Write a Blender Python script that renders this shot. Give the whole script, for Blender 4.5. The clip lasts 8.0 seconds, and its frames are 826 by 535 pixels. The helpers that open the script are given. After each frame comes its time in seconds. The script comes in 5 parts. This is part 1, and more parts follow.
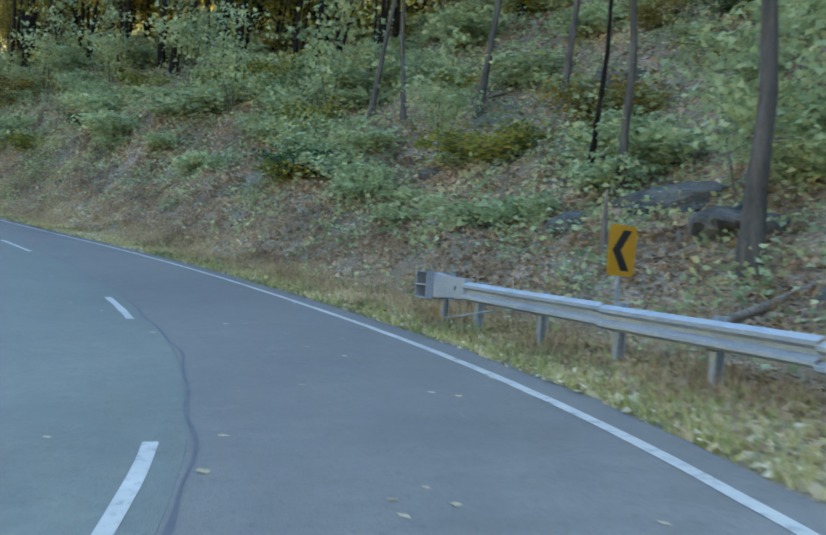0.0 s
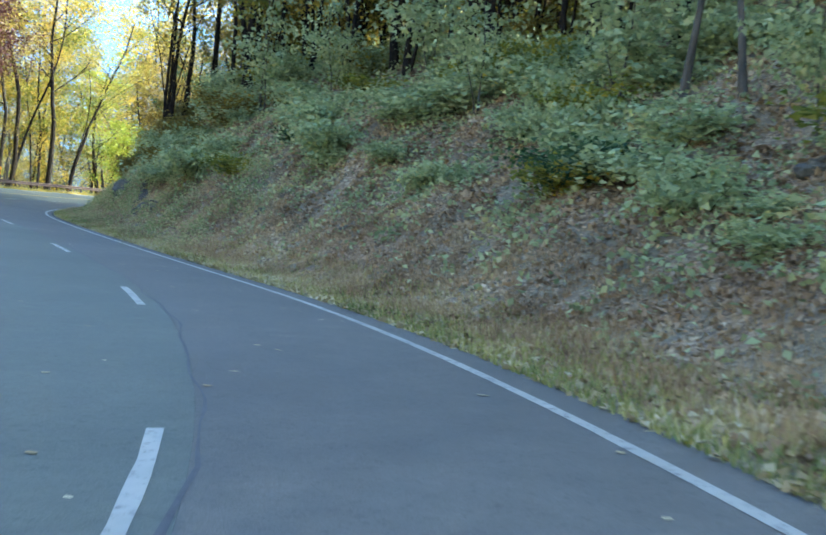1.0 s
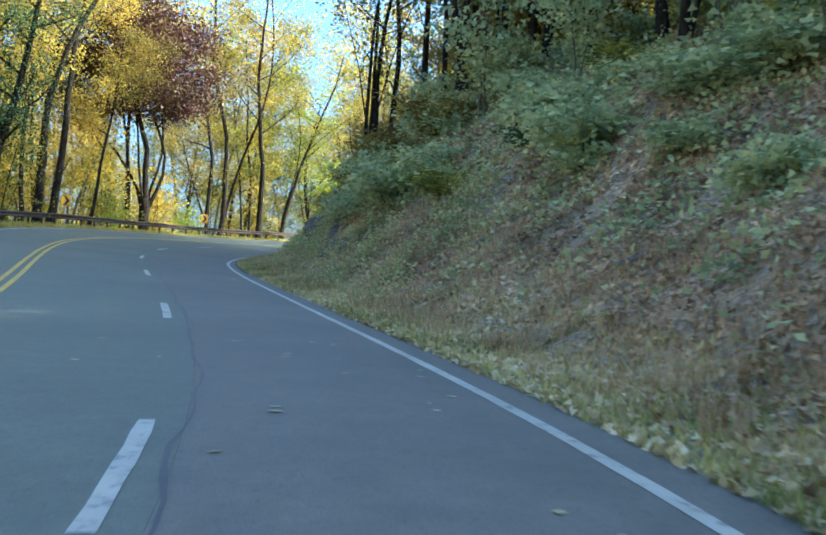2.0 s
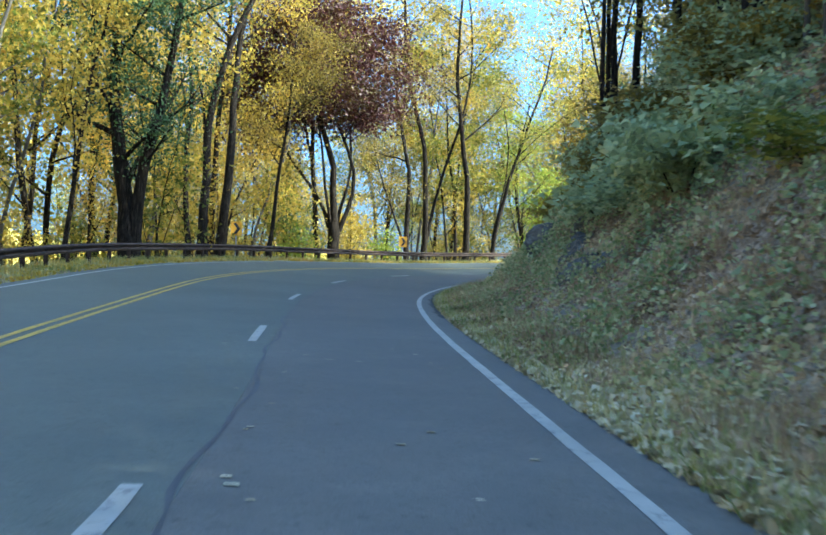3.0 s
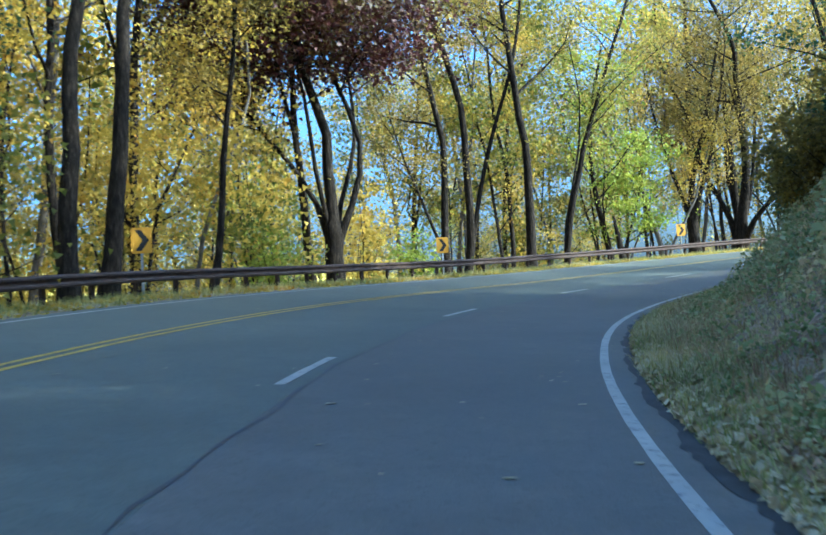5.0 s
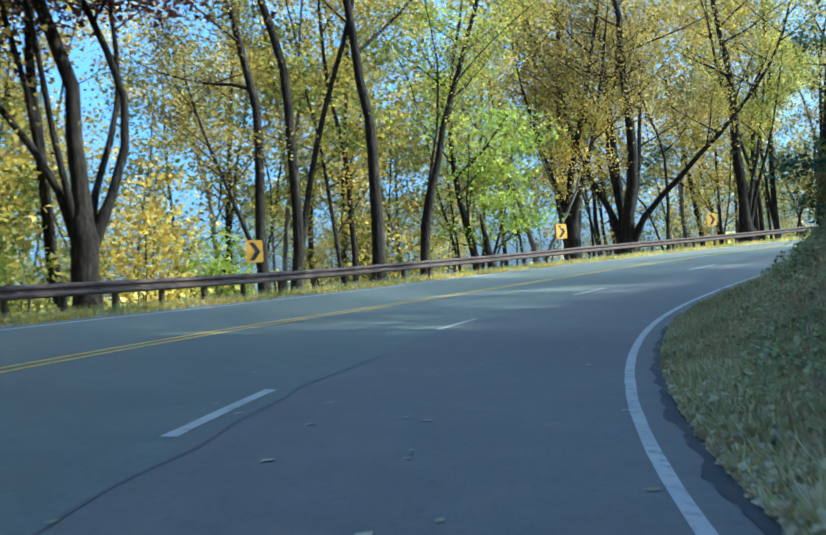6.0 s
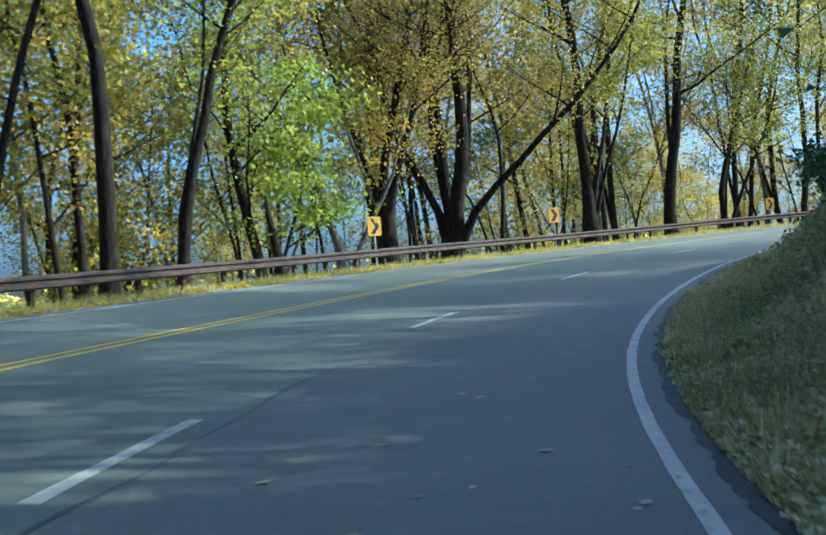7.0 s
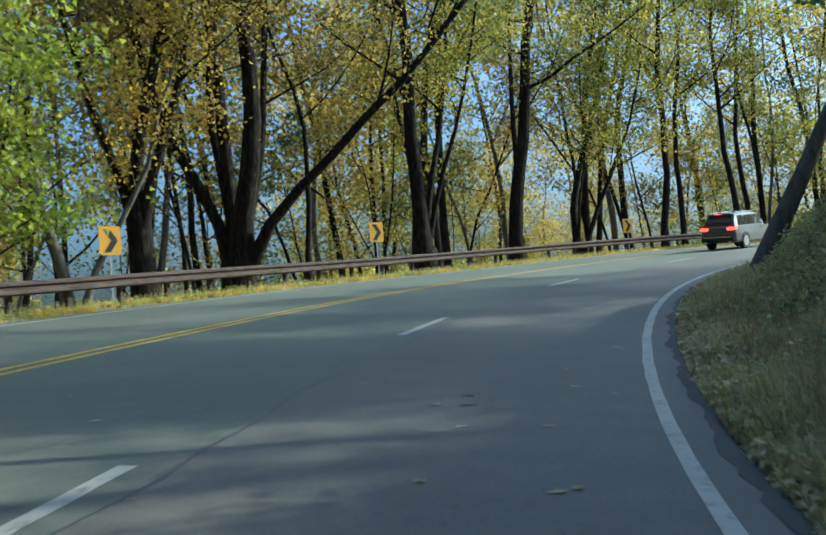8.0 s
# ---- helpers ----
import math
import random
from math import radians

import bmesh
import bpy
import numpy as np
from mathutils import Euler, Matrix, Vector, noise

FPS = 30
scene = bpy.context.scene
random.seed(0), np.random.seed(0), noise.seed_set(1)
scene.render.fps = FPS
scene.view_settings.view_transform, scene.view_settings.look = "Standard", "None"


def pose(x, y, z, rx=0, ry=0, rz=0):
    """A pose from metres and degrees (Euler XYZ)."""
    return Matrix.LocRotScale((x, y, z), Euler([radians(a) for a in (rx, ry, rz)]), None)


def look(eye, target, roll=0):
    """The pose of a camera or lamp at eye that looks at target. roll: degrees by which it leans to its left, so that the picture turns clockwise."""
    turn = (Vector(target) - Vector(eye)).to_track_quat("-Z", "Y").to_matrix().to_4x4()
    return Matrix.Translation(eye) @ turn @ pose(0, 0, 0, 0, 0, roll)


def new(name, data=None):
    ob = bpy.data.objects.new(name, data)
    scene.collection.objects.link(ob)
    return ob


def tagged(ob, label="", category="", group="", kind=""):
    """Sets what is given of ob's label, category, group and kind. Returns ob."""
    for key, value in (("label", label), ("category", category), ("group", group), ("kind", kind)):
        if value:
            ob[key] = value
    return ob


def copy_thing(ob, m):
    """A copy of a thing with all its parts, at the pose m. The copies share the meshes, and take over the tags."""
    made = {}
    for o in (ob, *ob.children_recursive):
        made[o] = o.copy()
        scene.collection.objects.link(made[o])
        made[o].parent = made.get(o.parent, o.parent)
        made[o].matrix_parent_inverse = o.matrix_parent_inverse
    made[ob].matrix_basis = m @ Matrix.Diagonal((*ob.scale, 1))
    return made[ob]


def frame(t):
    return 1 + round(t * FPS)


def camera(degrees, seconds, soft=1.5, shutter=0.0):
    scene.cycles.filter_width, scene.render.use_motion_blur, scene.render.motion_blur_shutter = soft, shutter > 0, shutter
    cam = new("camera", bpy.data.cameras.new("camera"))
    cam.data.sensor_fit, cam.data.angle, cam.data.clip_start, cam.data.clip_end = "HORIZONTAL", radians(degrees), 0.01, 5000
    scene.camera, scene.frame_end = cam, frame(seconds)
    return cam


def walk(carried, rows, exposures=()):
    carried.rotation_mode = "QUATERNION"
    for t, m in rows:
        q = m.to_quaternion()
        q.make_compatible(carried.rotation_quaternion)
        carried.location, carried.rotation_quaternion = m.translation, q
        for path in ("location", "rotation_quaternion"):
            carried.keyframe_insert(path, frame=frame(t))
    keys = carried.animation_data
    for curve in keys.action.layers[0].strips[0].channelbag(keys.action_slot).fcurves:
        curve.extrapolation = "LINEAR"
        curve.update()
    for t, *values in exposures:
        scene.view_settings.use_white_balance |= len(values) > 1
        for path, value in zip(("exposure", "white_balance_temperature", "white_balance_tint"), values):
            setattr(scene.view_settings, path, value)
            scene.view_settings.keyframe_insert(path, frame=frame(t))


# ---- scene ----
cam = camera(41.65, 8.0, soft=1.65, shutter=0.16)
# seconds, x, y, z, yaw, pitch, roll
PATH = [
    (0.0, -0.10, 0.10, 2.918, -0.31, -0.25, -5.01),
    (0.2, -0.25, 2.76, 2.923, 2.71, -0.09, -5.22),
    (0.4, -0.52, 5.31, 2.943, 5.12, 0.07, -5.35),
    (0.6, -0.88, 7.79, 2.976, 7.64, 0.30, -5.31),
    (0.8, -1.34, 10.23, 3.003, 10.53, 0.60, -5.14),
    (1.0, -1.93, 12.65, 3.026, 13.03, 0.91, -4.90),
    (1.2, -2.63, 15.04, 3.079, 15.46, 1.34, -4.68),
    (1.4, -3.42, 17.39, 3.157, 17.98, 1.64, -4.53),
    (1.6, -4.31, 19.74, 3.249, 20.34, 1.87, -4.26),
    (1.8, -5.33, 22.05, 3.346, 22.77, 2.00, -3.86),
    (2.0, -6.43, 24.33, 3.452, 24.94, 2.27, -3.36),
    (2.2, -7.61, 26.59, 3.559, 27.16, 2.51, -2.89),
    (2.4, -9.00, 28.97, 3.725, 30.50, 2.71, -2.39),
    (2.6, -10.56, 31.42, 3.909, 33.26, 2.84, -1.88),
    (2.8, -12.25, 33.90, 4.085, 35.04, 2.90, -1.38),
    (3.0, -14.02, 36.36, 4.262, 36.19, 2.91, -0.87),
    (3.2, -15.77, 38.73, 4.435, 37.29, 2.88, -0.39),
    (3.4, -17.51, 40.95, 4.585, 38.55, 2.80, 0.12),
    (3.6, -19.27, 43.10, 4.738, 39.70, 2.79, 0.58),
    (3.8, -21.01, 45.19, 4.923, 40.35, 2.93, 0.97),
    (4.0, -22.74, 47.27, 5.132, 40.44, 3.10, 1.30),
    (4.2, -24.39, 49.23, 5.352, 40.42, 3.17, 1.54),
    (4.4, -26.07, 51.25, 5.565, 40.39, 3.21, 1.85),
    (4.6, -27.80, 53.39, 5.776, 39.94, 3.24, 2.26),
    (4.8, -29.55, 55.64, 5.983, 38.97, 3.27, 2.73),
    (5.0, -31.29, 58.00, 6.183, 37.63, 3.32, 3.20),
    (5.2, -33.02, 60.40, 6.376, 36.09, 3.35, 3.64),
    (5.4, -34.68, 62.86, 6.570, 34.51, 3.37, 3.93),
    (5.6, -36.31, 65.43, 6.767, 32.96, 3.37, 4.12),
    (5.8, -37.90, 68.14, 6.966, 31.30, 3.34, 4.24),
    (6.0, -39.37, 70.86, 7.164, 29.33, 3.27, 4.32),
    (6.2, -40.72, 73.54, 7.354, 27.21, 3.16, 4.37),
    (6.4, -41.95, 76.22, 7.530, 25.31, 3.07, 4.42),
    (6.6, -43.07, 78.84, 7.693, 23.23, 2.89, 4.52),
    (6.8, -44.04, 81.38, 7.852, 21.02, 2.60, 4.55),
    (7.0, -44.91, 83.96, 8.015, 18.92, 2.57, 4.72),
    (7.2, -45.71, 86.78, 8.165, 17.14, 2.50, 5.00),
    (7.4, -46.42, 89.62, 8.306, 15.17, 2.63, 5.32),
    (7.6, -47.01, 92.35, 8.449, 12.72, 2.65, 5.31),
    (7.8, -47.50, 94.87, 8.608, 10.57, 2.86, 5.07),
    (8.0, -47.88, 97.36, 8.788, 9.12, 3.14, 4.73),
]
LIGHT = [(0.0, 3.4, 6800, -6), (1.0, 3.28, 6400, -7), (2.0, 3.0, 6350, -8), (3.5, 2.8, 5800, -7), (5.5, 2.6, 5300, -8), (6.5, 2.35, 5300, -9), (7.5, 1.75, 5600, -10), (8.0, 1.6, 5850, -11)]
walk(cam, [(t, pose(x, y, z, 90 + pitch, roll, yaw)) for t, x, y, z, yaw, pitch, roll in PATH], LIGHT)

# ---- light: clear autumn day, sun beyond the hill on the right-hand side ----
SUN_AZ, SUN_EL = 62.0, 30.0
world = bpy.data.worlds.new("sky")
scene.world = world
world.use_nodes = True
wn = world.node_tree
sky = wn.nodes.new("ShaderNodeTexSky")
sky.sky_type = "NISHITA"
sky.sun_disc = False
sky.sun_elevation, sky.sun_rotation = radians(SUN_EL), radians(SUN_AZ)
sky.altitude, sky.air_density, sky.dust_density, sky.ozone_density = 0, 1.0, 7.0, 10.0
wn.nodes["Background"].inputs[1].default_value = 0.115
wn.links.new(sky.outputs[0], wn.nodes["Background"].inputs[0])
sun = new("sun", bpy.data.lights.new("sun", "SUN"))
sun.data.energy, sun.data.angle, sun.data.color = 2.3, radians(0.55), (1.0, 0.93, 0.82)
sun_way = Vector((math.sin(radians(SUN_AZ)) * math.cos(radians(SUN_EL)), math.cos(radians(SUN_AZ)) * math.cos(radians(SUN_EL)), math.sin(radians(SUN_EL))))
sun.matrix_world = look(sun_way * 200, (0, 0, 0))


# ---- materials ----
def material(name):
    m = bpy.data.materials.new(name)
    m.use_nodes = True
    return m, m.node_tree.nodes, m.node_tree.links, m.node_tree.nodes["Principled BSDF"]


def ramp(nodes, links, source, stops):
    r = nodes.new("ShaderNodeValToRGB")
    while len(r.color_ramp.elements) < len(stops):
        r.color_ramp.elements.new(0.5)
    for e, (at, col) in zip(r.color_ramp.elements, stops):
        e.position, e.color = at, (*col, 1)
    links.new(source, r.inputs[0])
    return r.outputs[0]


def noise_tex(nodes, links, scale, detail=4.0, rough=0.6, coords=None, stretch=None):
    n = nodes.new("ShaderNodeTexNoise")
    n.inputs["Scale"].default_value, n.inputs["Detail"].default_value, n.inputs["Roughness"].default_value = scale, detail, rough
    if coords is None:
        coords = nodes.new("ShaderNodeTexCoord").outputs["Object"]
    if stretch:
        mp = nodes.new("ShaderNodeMapping")
        mp.inputs["Scale"].default_value = stretch
        links.new(coords, mp.inputs[0])
        coords = mp.outputs[0]
    links.new(coords, n.inputs["Vector"])
    return n.outputs[0]


def mix_col(nodes, links, fac, a, b, mode="MIX"):
    m = nodes.new("ShaderNodeMix")
    m.data_type, m.blend_type = "RGBA", mode
    for sock, val in ((m.inputs[0], fac), (m.inputs[6], a), (m.inputs[7], b)):
        if isinstance(val, (int, float)):
            sock.default_value = val
        elif isinstance(val, tuple):
            sock.default_value = (*val, 1)
        else:
            links.new(val, sock)
    return m.outputs[2]


def bump(nodes, links, bsdf, height, strength=0.4, distance=0.02):
    b = nodes.new("ShaderNodeBump")
    b.inputs["Strength"].default_value, b.inputs["Distance"].default_value = strength, distance
    links.new(height, b.inputs["Height"])
    links.new(b.outputs[0], bsdf.inputs["Normal"])


def surface(name, low, high, scale=4.0, rough=0.7, metal=0.0, fine=60.0, relief=0.3, dist=0.01, stretch=None, third=None):
    """Two-scale mottled material: broad variation between low and high, with a fine grain and bump."""
    m, n, l, b = material(name)
    broad = noise_tex(n, l, scale, 5, 0.6, stretch=stretch)
    grain = noise_tex(n, l, fine, 3, 0.6, stretch=stretch)
    stops = [(0.32, low), (0.68, high)] if third is None else [(0.3, low), (0.52, high), (0.75, third)]
    col = ramp(n, l, broad, stops)
    g = ramp(n, l, grain, [(0.3, (0.72, 0.72, 0.72)), (0.7, (1.15, 1.15, 1.15))])
    l.new(mix_col(n, l, 1.0, col, g, "MULTIPLY"), b.inputs["Base Color"])
    b.inputs["Roughness"].default_value, b.inputs["Metallic"].default_value = rough, metal
    bump(n, l, b, grain, relief, dist)
    return m


def leaf_material(name, stops, glow=0.5, rough=0.5):
    """Thin leaf: colour differs leaf by leaf, light shines through."""
    m, n, l, b = material(name)
    geo = n.new("ShaderNodeNewGeometry")
    pick = n.new("ShaderNodeMath")
    pick.operation = "MULTIPLY_ADD"
    broad = noise_tex(n, l, 0.45, 2, 0.5)
    l.new(geo.outputs["Random Per Island"], pick.inputs[0])
    pick.inputs[1].default_value = 0.55
    sub = n.new("ShaderNodeMath")
    sub.operation = "MULTIPLY_ADD"
    l.new(broad, sub.inputs[0])
    sub.inputs[1].default_value, sub.inputs[2].default_value = 1.6, -0.58
    l.new(sub.outputs[0], pick.inputs[2])
    col = ramp(n, l, pick.outputs[0], stops)
    l.new(col, b.inputs["Base Color"])
    b.inputs["Roughness"].default_value = rough
    b.inputs["Specular IOR Level"].default_value = 0.25
    tr = n.new("ShaderNodeBsdfTranslucent")
    l.new(col, tr.inputs[0])
    mx = n.new("ShaderNodeMixShader")
    mx.inputs[0].default_value = glow
    l.new(b.outputs[0], mx.inputs[1])
    l.new(tr.outputs[0], mx.inputs[2])
    l.new(mx.outputs[0], n["Material Output"].inputs[0])
    return m


def asphalt(name, low, high, seed):
    m, n, l, b = material(name)
    co = n.new("ShaderNodeTexCoord").outputs["Object"]
    broad = noise_tex(n, l, 0.22, 5, 0.62, co)
    mid = noise_tex(n, l, 2.3 + seed, 4, 0.6, co)
    stone = noise_tex(n, l, 95.0, 2, 0.7, co)
    col = ramp(n, l, broad, [(0.3, low), (0.7, high)])
    g = ramp(n, l, mid, [(0.25, (0.70, 0.70, 0.70)), (0.75, (1.22, 1.22, 1.22))])
    blot = ramp(n, l, noise_tex(n, l, 14.0, 3, 0.7, co), [(0.26, (0.62, 0.62, 0.62)), (0.42, (1.0, 1.0, 1.0)), (0.75, (1.10, 1.10, 1.10))])
    g = mix_col(n, l, 1.0, g, blot, "MULTIPLY")
    s = ramp(n, l, stone, [(0.3, (0.6, 0.6, 0.6)), (0.72, (1.35, 1.35, 1.35))])
    col = mix_col(n, l, 1.0, mix_col(n, l, 1.0, col, g, "MULTIPLY"), s, "MULTIPLY")
    l.new(col, b.inputs["Base Color"])
    r = ramp(n, l, mid, [(0.3, (0.62, 0.62, 0.62)), (0.7, (0.78, 0.78, 0.78))])
    l.new(r, b.inputs["Roughness"])
    b.inputs["Specular IOR Level"].default_value = 0.4
    bump(n, l, b, stone, 0.5, 0.006)
    return m


def worn_paint(name, col, under):
    m, n, l, b = material(name)
    co = n.new("ShaderNodeTexCoord").outputs["Object"]
    wear = ramp(n, l, noise_tex(n, l, 7.0, 6, 0.75, co), [(0.34, (1, 1, 1)), (0.47, (0, 0, 0))])
    dirt = ramp(n, l, noise_tex(n, l, 1.1, 4, 0.6, co), [(0.3, tuple(0.72 * c for c in col)), (0.7, col)])
    l.new(mix_col(n, l, wear, dirt, under), b.inputs["Base Color"])
    b.inputs["Roughness"].default_value = 0.6
    bump(n, l, b, noise_tex(n, l, 90.0, 2, 0.6, co), 0.3, 0.003)
    return m


M_ASPH_R = asphalt("asphalt_newer_lane", (0.112, 0.106, 0.090), (0.152, 0.144, 0.121), 0.0)
M_ASPH_L = asphalt("asphalt_older_lanes", (0.106, 0.115, 0.092), (0.141, 0.151, 0.121), 0.7)
M_SEAM = surface("tar_seam", (0.045, 0.045, 0.048), (0.07, 0.07, 0.073), 3, 0.6)
M_EDGE_DARK = asphalt("dark_edge_strip", (0.012, 0.012, 0.011), (0.034, 0.033, 0.030), 0.4)
M_WHITE = worn_paint("road_paint_white", (0.45, 0.44, 0.38), (0.12, 0.12, 0.12))
M_YELLOW = worn_paint("road_paint_yellow", (0.62, 0.40, 0.055), (0.12, 0.10, 0.06))
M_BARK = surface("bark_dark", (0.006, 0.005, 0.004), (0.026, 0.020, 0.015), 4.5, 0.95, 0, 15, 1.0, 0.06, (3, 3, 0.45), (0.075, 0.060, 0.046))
M_BARK_PALE = surface("bark_pale", (0.075, 0.066, 0.054), (0.18, 0.16, 0.135), 2.0, 0.9, 0, 24, 0.8, 0.02, (3, 3, 0.5))
for bark_ in (M_BARK, M_BARK_PALE):
    bark_.node_tree.nodes["Principled BSDF"].inputs["Specular IOR Level"].default_value = 0.12
M_GALV = surface("galvanised_steel", (0.31, 0.34, 0.35), (0.39, 0.43, 0.44), 2.5, 0.6, 0.25, 40, 0.1, 0.003)
M_RUST = surface("weathering_steel", (0.016, 0.011, 0.009), (0.055, 0.032, 0.023), 2.6, 0.9, 0.0, 30, 0.4, 0.005, (1, 1, 3), (0.075, 0.046, 0.033))
M_POST = surface("weathered_timber_post", (0.14, 0.10, 0.075), (0.27, 0.21, 0.16), 5, 0.9, 0, 40, 0.5, 0.006, (4, 4, 0.6))
M_GREYPOST = surface("grey_steel_post", (0.30, 0.33, 0.33), (0.46, 0.49, 0.49), 3, 0.6, 0.3, 40, 0.15)
M_SIGN = surface("sign_yellow_sheeting", (0.58, 0.28, 0.007), (0.62, 0.31, 0.009), 3, 0.7, 0, 80, 0.03, 0.001)
M_BLACK = surface("sign_black_ink", (0.010, 0.010, 0.011), (0.018, 0.018, 0.019), 5, 0.85, 0, 80, 0.03, 0.001)
M_ROCK = surface("hillside_rock", (0.040, 0.038, 0.033), (0.12, 0.115, 0.098), 1.9, 0.95, 0, 14, 1.0, 0.06, None, (0.20, 0.195, 0.165))
M_DEADWOOD = surface("dead_wood", (0.12, 0.095, 0.07), (0.27, 0.225, 0.17), 3, 0.9, 0, 30, 0.6, 0.01, (3, 3, 0.6))
L_GOLD = leaf_material("leaves_gold", [(0.1, (0.24, 0.22, 0.045)), (0.4, (0.50, 0.37, 0.065)), (0.7, (0.60, 0.43, 0.075)), (0.95, (0.52, 0.28, 0.05))], 0.6)
L_LIME = leaf_material("leaves_yellow_green", [(0.1, (0.09, 0.12, 0.025)), (0.45, (0.21, 0.22, 0.04)), (0.75, (0.41, 0.34, 0.055)), (0.95, (0.54, 0.38, 0.06))], 0.6)
L_BRIGHT = leaf_material("leaves_bright_green", [(0.1, (0.15, 0.22, 0.03)), (0.5, (0.29, 0.34, 0.045)), (0.9, (0.42, 0.42, 0.06))], 0.55)
L_GREEN = leaf_material("leaves_dark_green", [(0.1, (0.035, 0.075, 0.03)), (0.5, (0.07, 0.13, 0.05)), (0.9, (0.13, 0.19, 0.07))], 0.35)
L_RED = leaf_material("leaves_dark_red", [(0.1, (0.04, 0.014, 0.016)), (0.45, (0.085, 0.026, 0.024)), (0.7, (0.10, 0.055, 0.022)), (0.95, (0.13, 0.10, 0.025))], 0.25)
L_BROWN = leaf_material("leaves_olive_brown", [(0.1, (0.10, 0.085, 0.027)), (0.5, (0.25, 0.19, 0.042)), (0.9, (0.42, 0.29, 0.06))], 0.55)
L_BUSH = leaf_material("leaves_pale_bush_green", [(0.1, (0.23, 0.27, 0.13)), (0.45, (0.40, 0.46, 0.22)), (0.75, (0.54, 0.57, 0.29)), (0.95, (0.64, 0.56, 0.26))], 0.35)
L_LITTER = leaf_material("fallen_leaves", [(0.05, (0.15, 0.10, 0.06)), (0.35, (0.31, 0.21, 0.125)), (0.65, (0.46, 0.33, 0.20)), (0.85, (0.56, 0.43, 0.26)), (0.97, (0.62, 0.53, 0.36))], 0.12, 0.8)
L_GRASS = leaf_material("verge_grass", [(0.1, (0.18, 0.23, 0.07)), (0.4, (0.36, 0.36, 0.12)), (0.7, (0.54, 0.48, 0.19)), (0.95, (0.64, 0.54, 0.26))], 0.35, 0.7)
L_STRAW = leaf_material("dry_grass", [(0.1, (0.22, 0.14, 0.08)), (0.5, (0.42, 0.29, 0.16)), (0.9, (0.58, 0.44, 0.25))], 0.25, 0.8)
L_WEED = leaf_material("weed_leaves", [(0.1, (0.17, 0.22, 0.08)), (0.4, (0.34, 0.38, 0.16)), (0.7, (0.54, 0.49, 0.24)), (0.95, (0.64, 0.50, 0.28))], 0.3, 0.7)
L_OLIVE = leaf_material("olive_grass", [(0.1, (0.27, 0.25, 0.11)), (0.5, (0.50, 0.44, 0.22)), (0.9, (0.66, 0.56, 0.32))], 0.3, 0.8)
L_FAR = leaf_material("distant_gold_foliage", [(0.05, (0.22, 0.25, 0.06)), (0.35, (0.50, 0.42, 0.07)), (0.65, (0.66, 0.48, 0.085)), (0.95, (0.58, 0.35, 0.07))], 0.5)
L_DRIFT = leaf_material("drifted_pale_leaves", [(0.1, (0.32, 0.25, 0.13)), (0.5, (0.50, 0.42, 0.24)), (0.9, (0.66, 0.60, 0.40))], 0.15, 0.8)
M_CANOPY, kn, kl, kb = material("distant_autumn_canopy")
kco = kn.new("ShaderNodeTexCoord").outputs["Object"]
kv = kn.new("ShaderNodeTexVoronoi")
kv.inputs["Scale"].default_value = 1.1
kl.new(kco, kv.inputs["Vector"])
k_tree = ramp(kn, kl, noise_tex(kn, kl, 0.16, 3, 0.6, kco), [(0.3, (0.24, 0.27, 0.07)), (0.48, (0.50, 0.42, 0.09)), (0.62, (0.66, 0.49, 0.10)), (0.8, (0.55, 0.34, 0.08))])
k_leaf = ramp(kn, kl, kv.outputs["Color"], [(0.1, (0.35, 0.35, 0.35)), (0.6, (0.95, 0.95, 0.95)), (0.95, (1.25, 1.25, 1.25))])
k_stem = ramp(kn, kl, noise_tex(kn, kl, 0.5, 2, 0.5, kco, (1.6, 1.6, 0.05)), [(0.30, (0.35, 0.33, 0.30)), (0.40, (1, 1, 1))])
kl.new(mix_col(kn, kl, 1.0, mix_col(kn, kl, 1.0, k_tree, k_leaf, "MULTIPLY"), k_stem, "MULTIPLY"), kb.inputs["Base Color"])
kb.inputs["Roughness"].default_value = 0.9
bump(kn, kl, kb, kv.outputs["Distance"], 1.0, 0.8)


# ---- the road's alignment ----
S_STEP = 0.5
S_LIST = np.arange(-60.0, 300.01, S_STEP)
CURVE_S = (-60, 0, 12, 24, 36, 48, 60, 72, 84, 96, 108, 120, 140, 170, 300)
CURVE_K = (0.037837, 0.025983, 0.018583, 0.014916, 0.005860, 0.000998, -0.006067, -0.012205, -0.014474, -0.012041, -0.015169, -0.009784, -0.015156, -0.021009, -0.026964)
fine_s = np.arange(-60.0, 300.01, 0.5)
fine_h = np.cumsum(np.interp(fine_s, CURVE_S, CURVE_K)) * 0.5
fine_h += 0.0865 - fine_h[120]
fine_x, fine_y = np.cumsum(-np.sin(fine_h)) * 0.5, np.cumsum(np.cos(fine_h)) * 0.5
fine_x, fine_y = fine_x - fine_x[120] + (-1.569), fine_y - fine_y[120] + (5.520)
S_X, S_Y, S_H = np.interp(S_LIST, fine_s, fine_x), np.interp(S_LIST, fine_s, fine_y), np.interp(S_LIST, fine_s, fine_h)


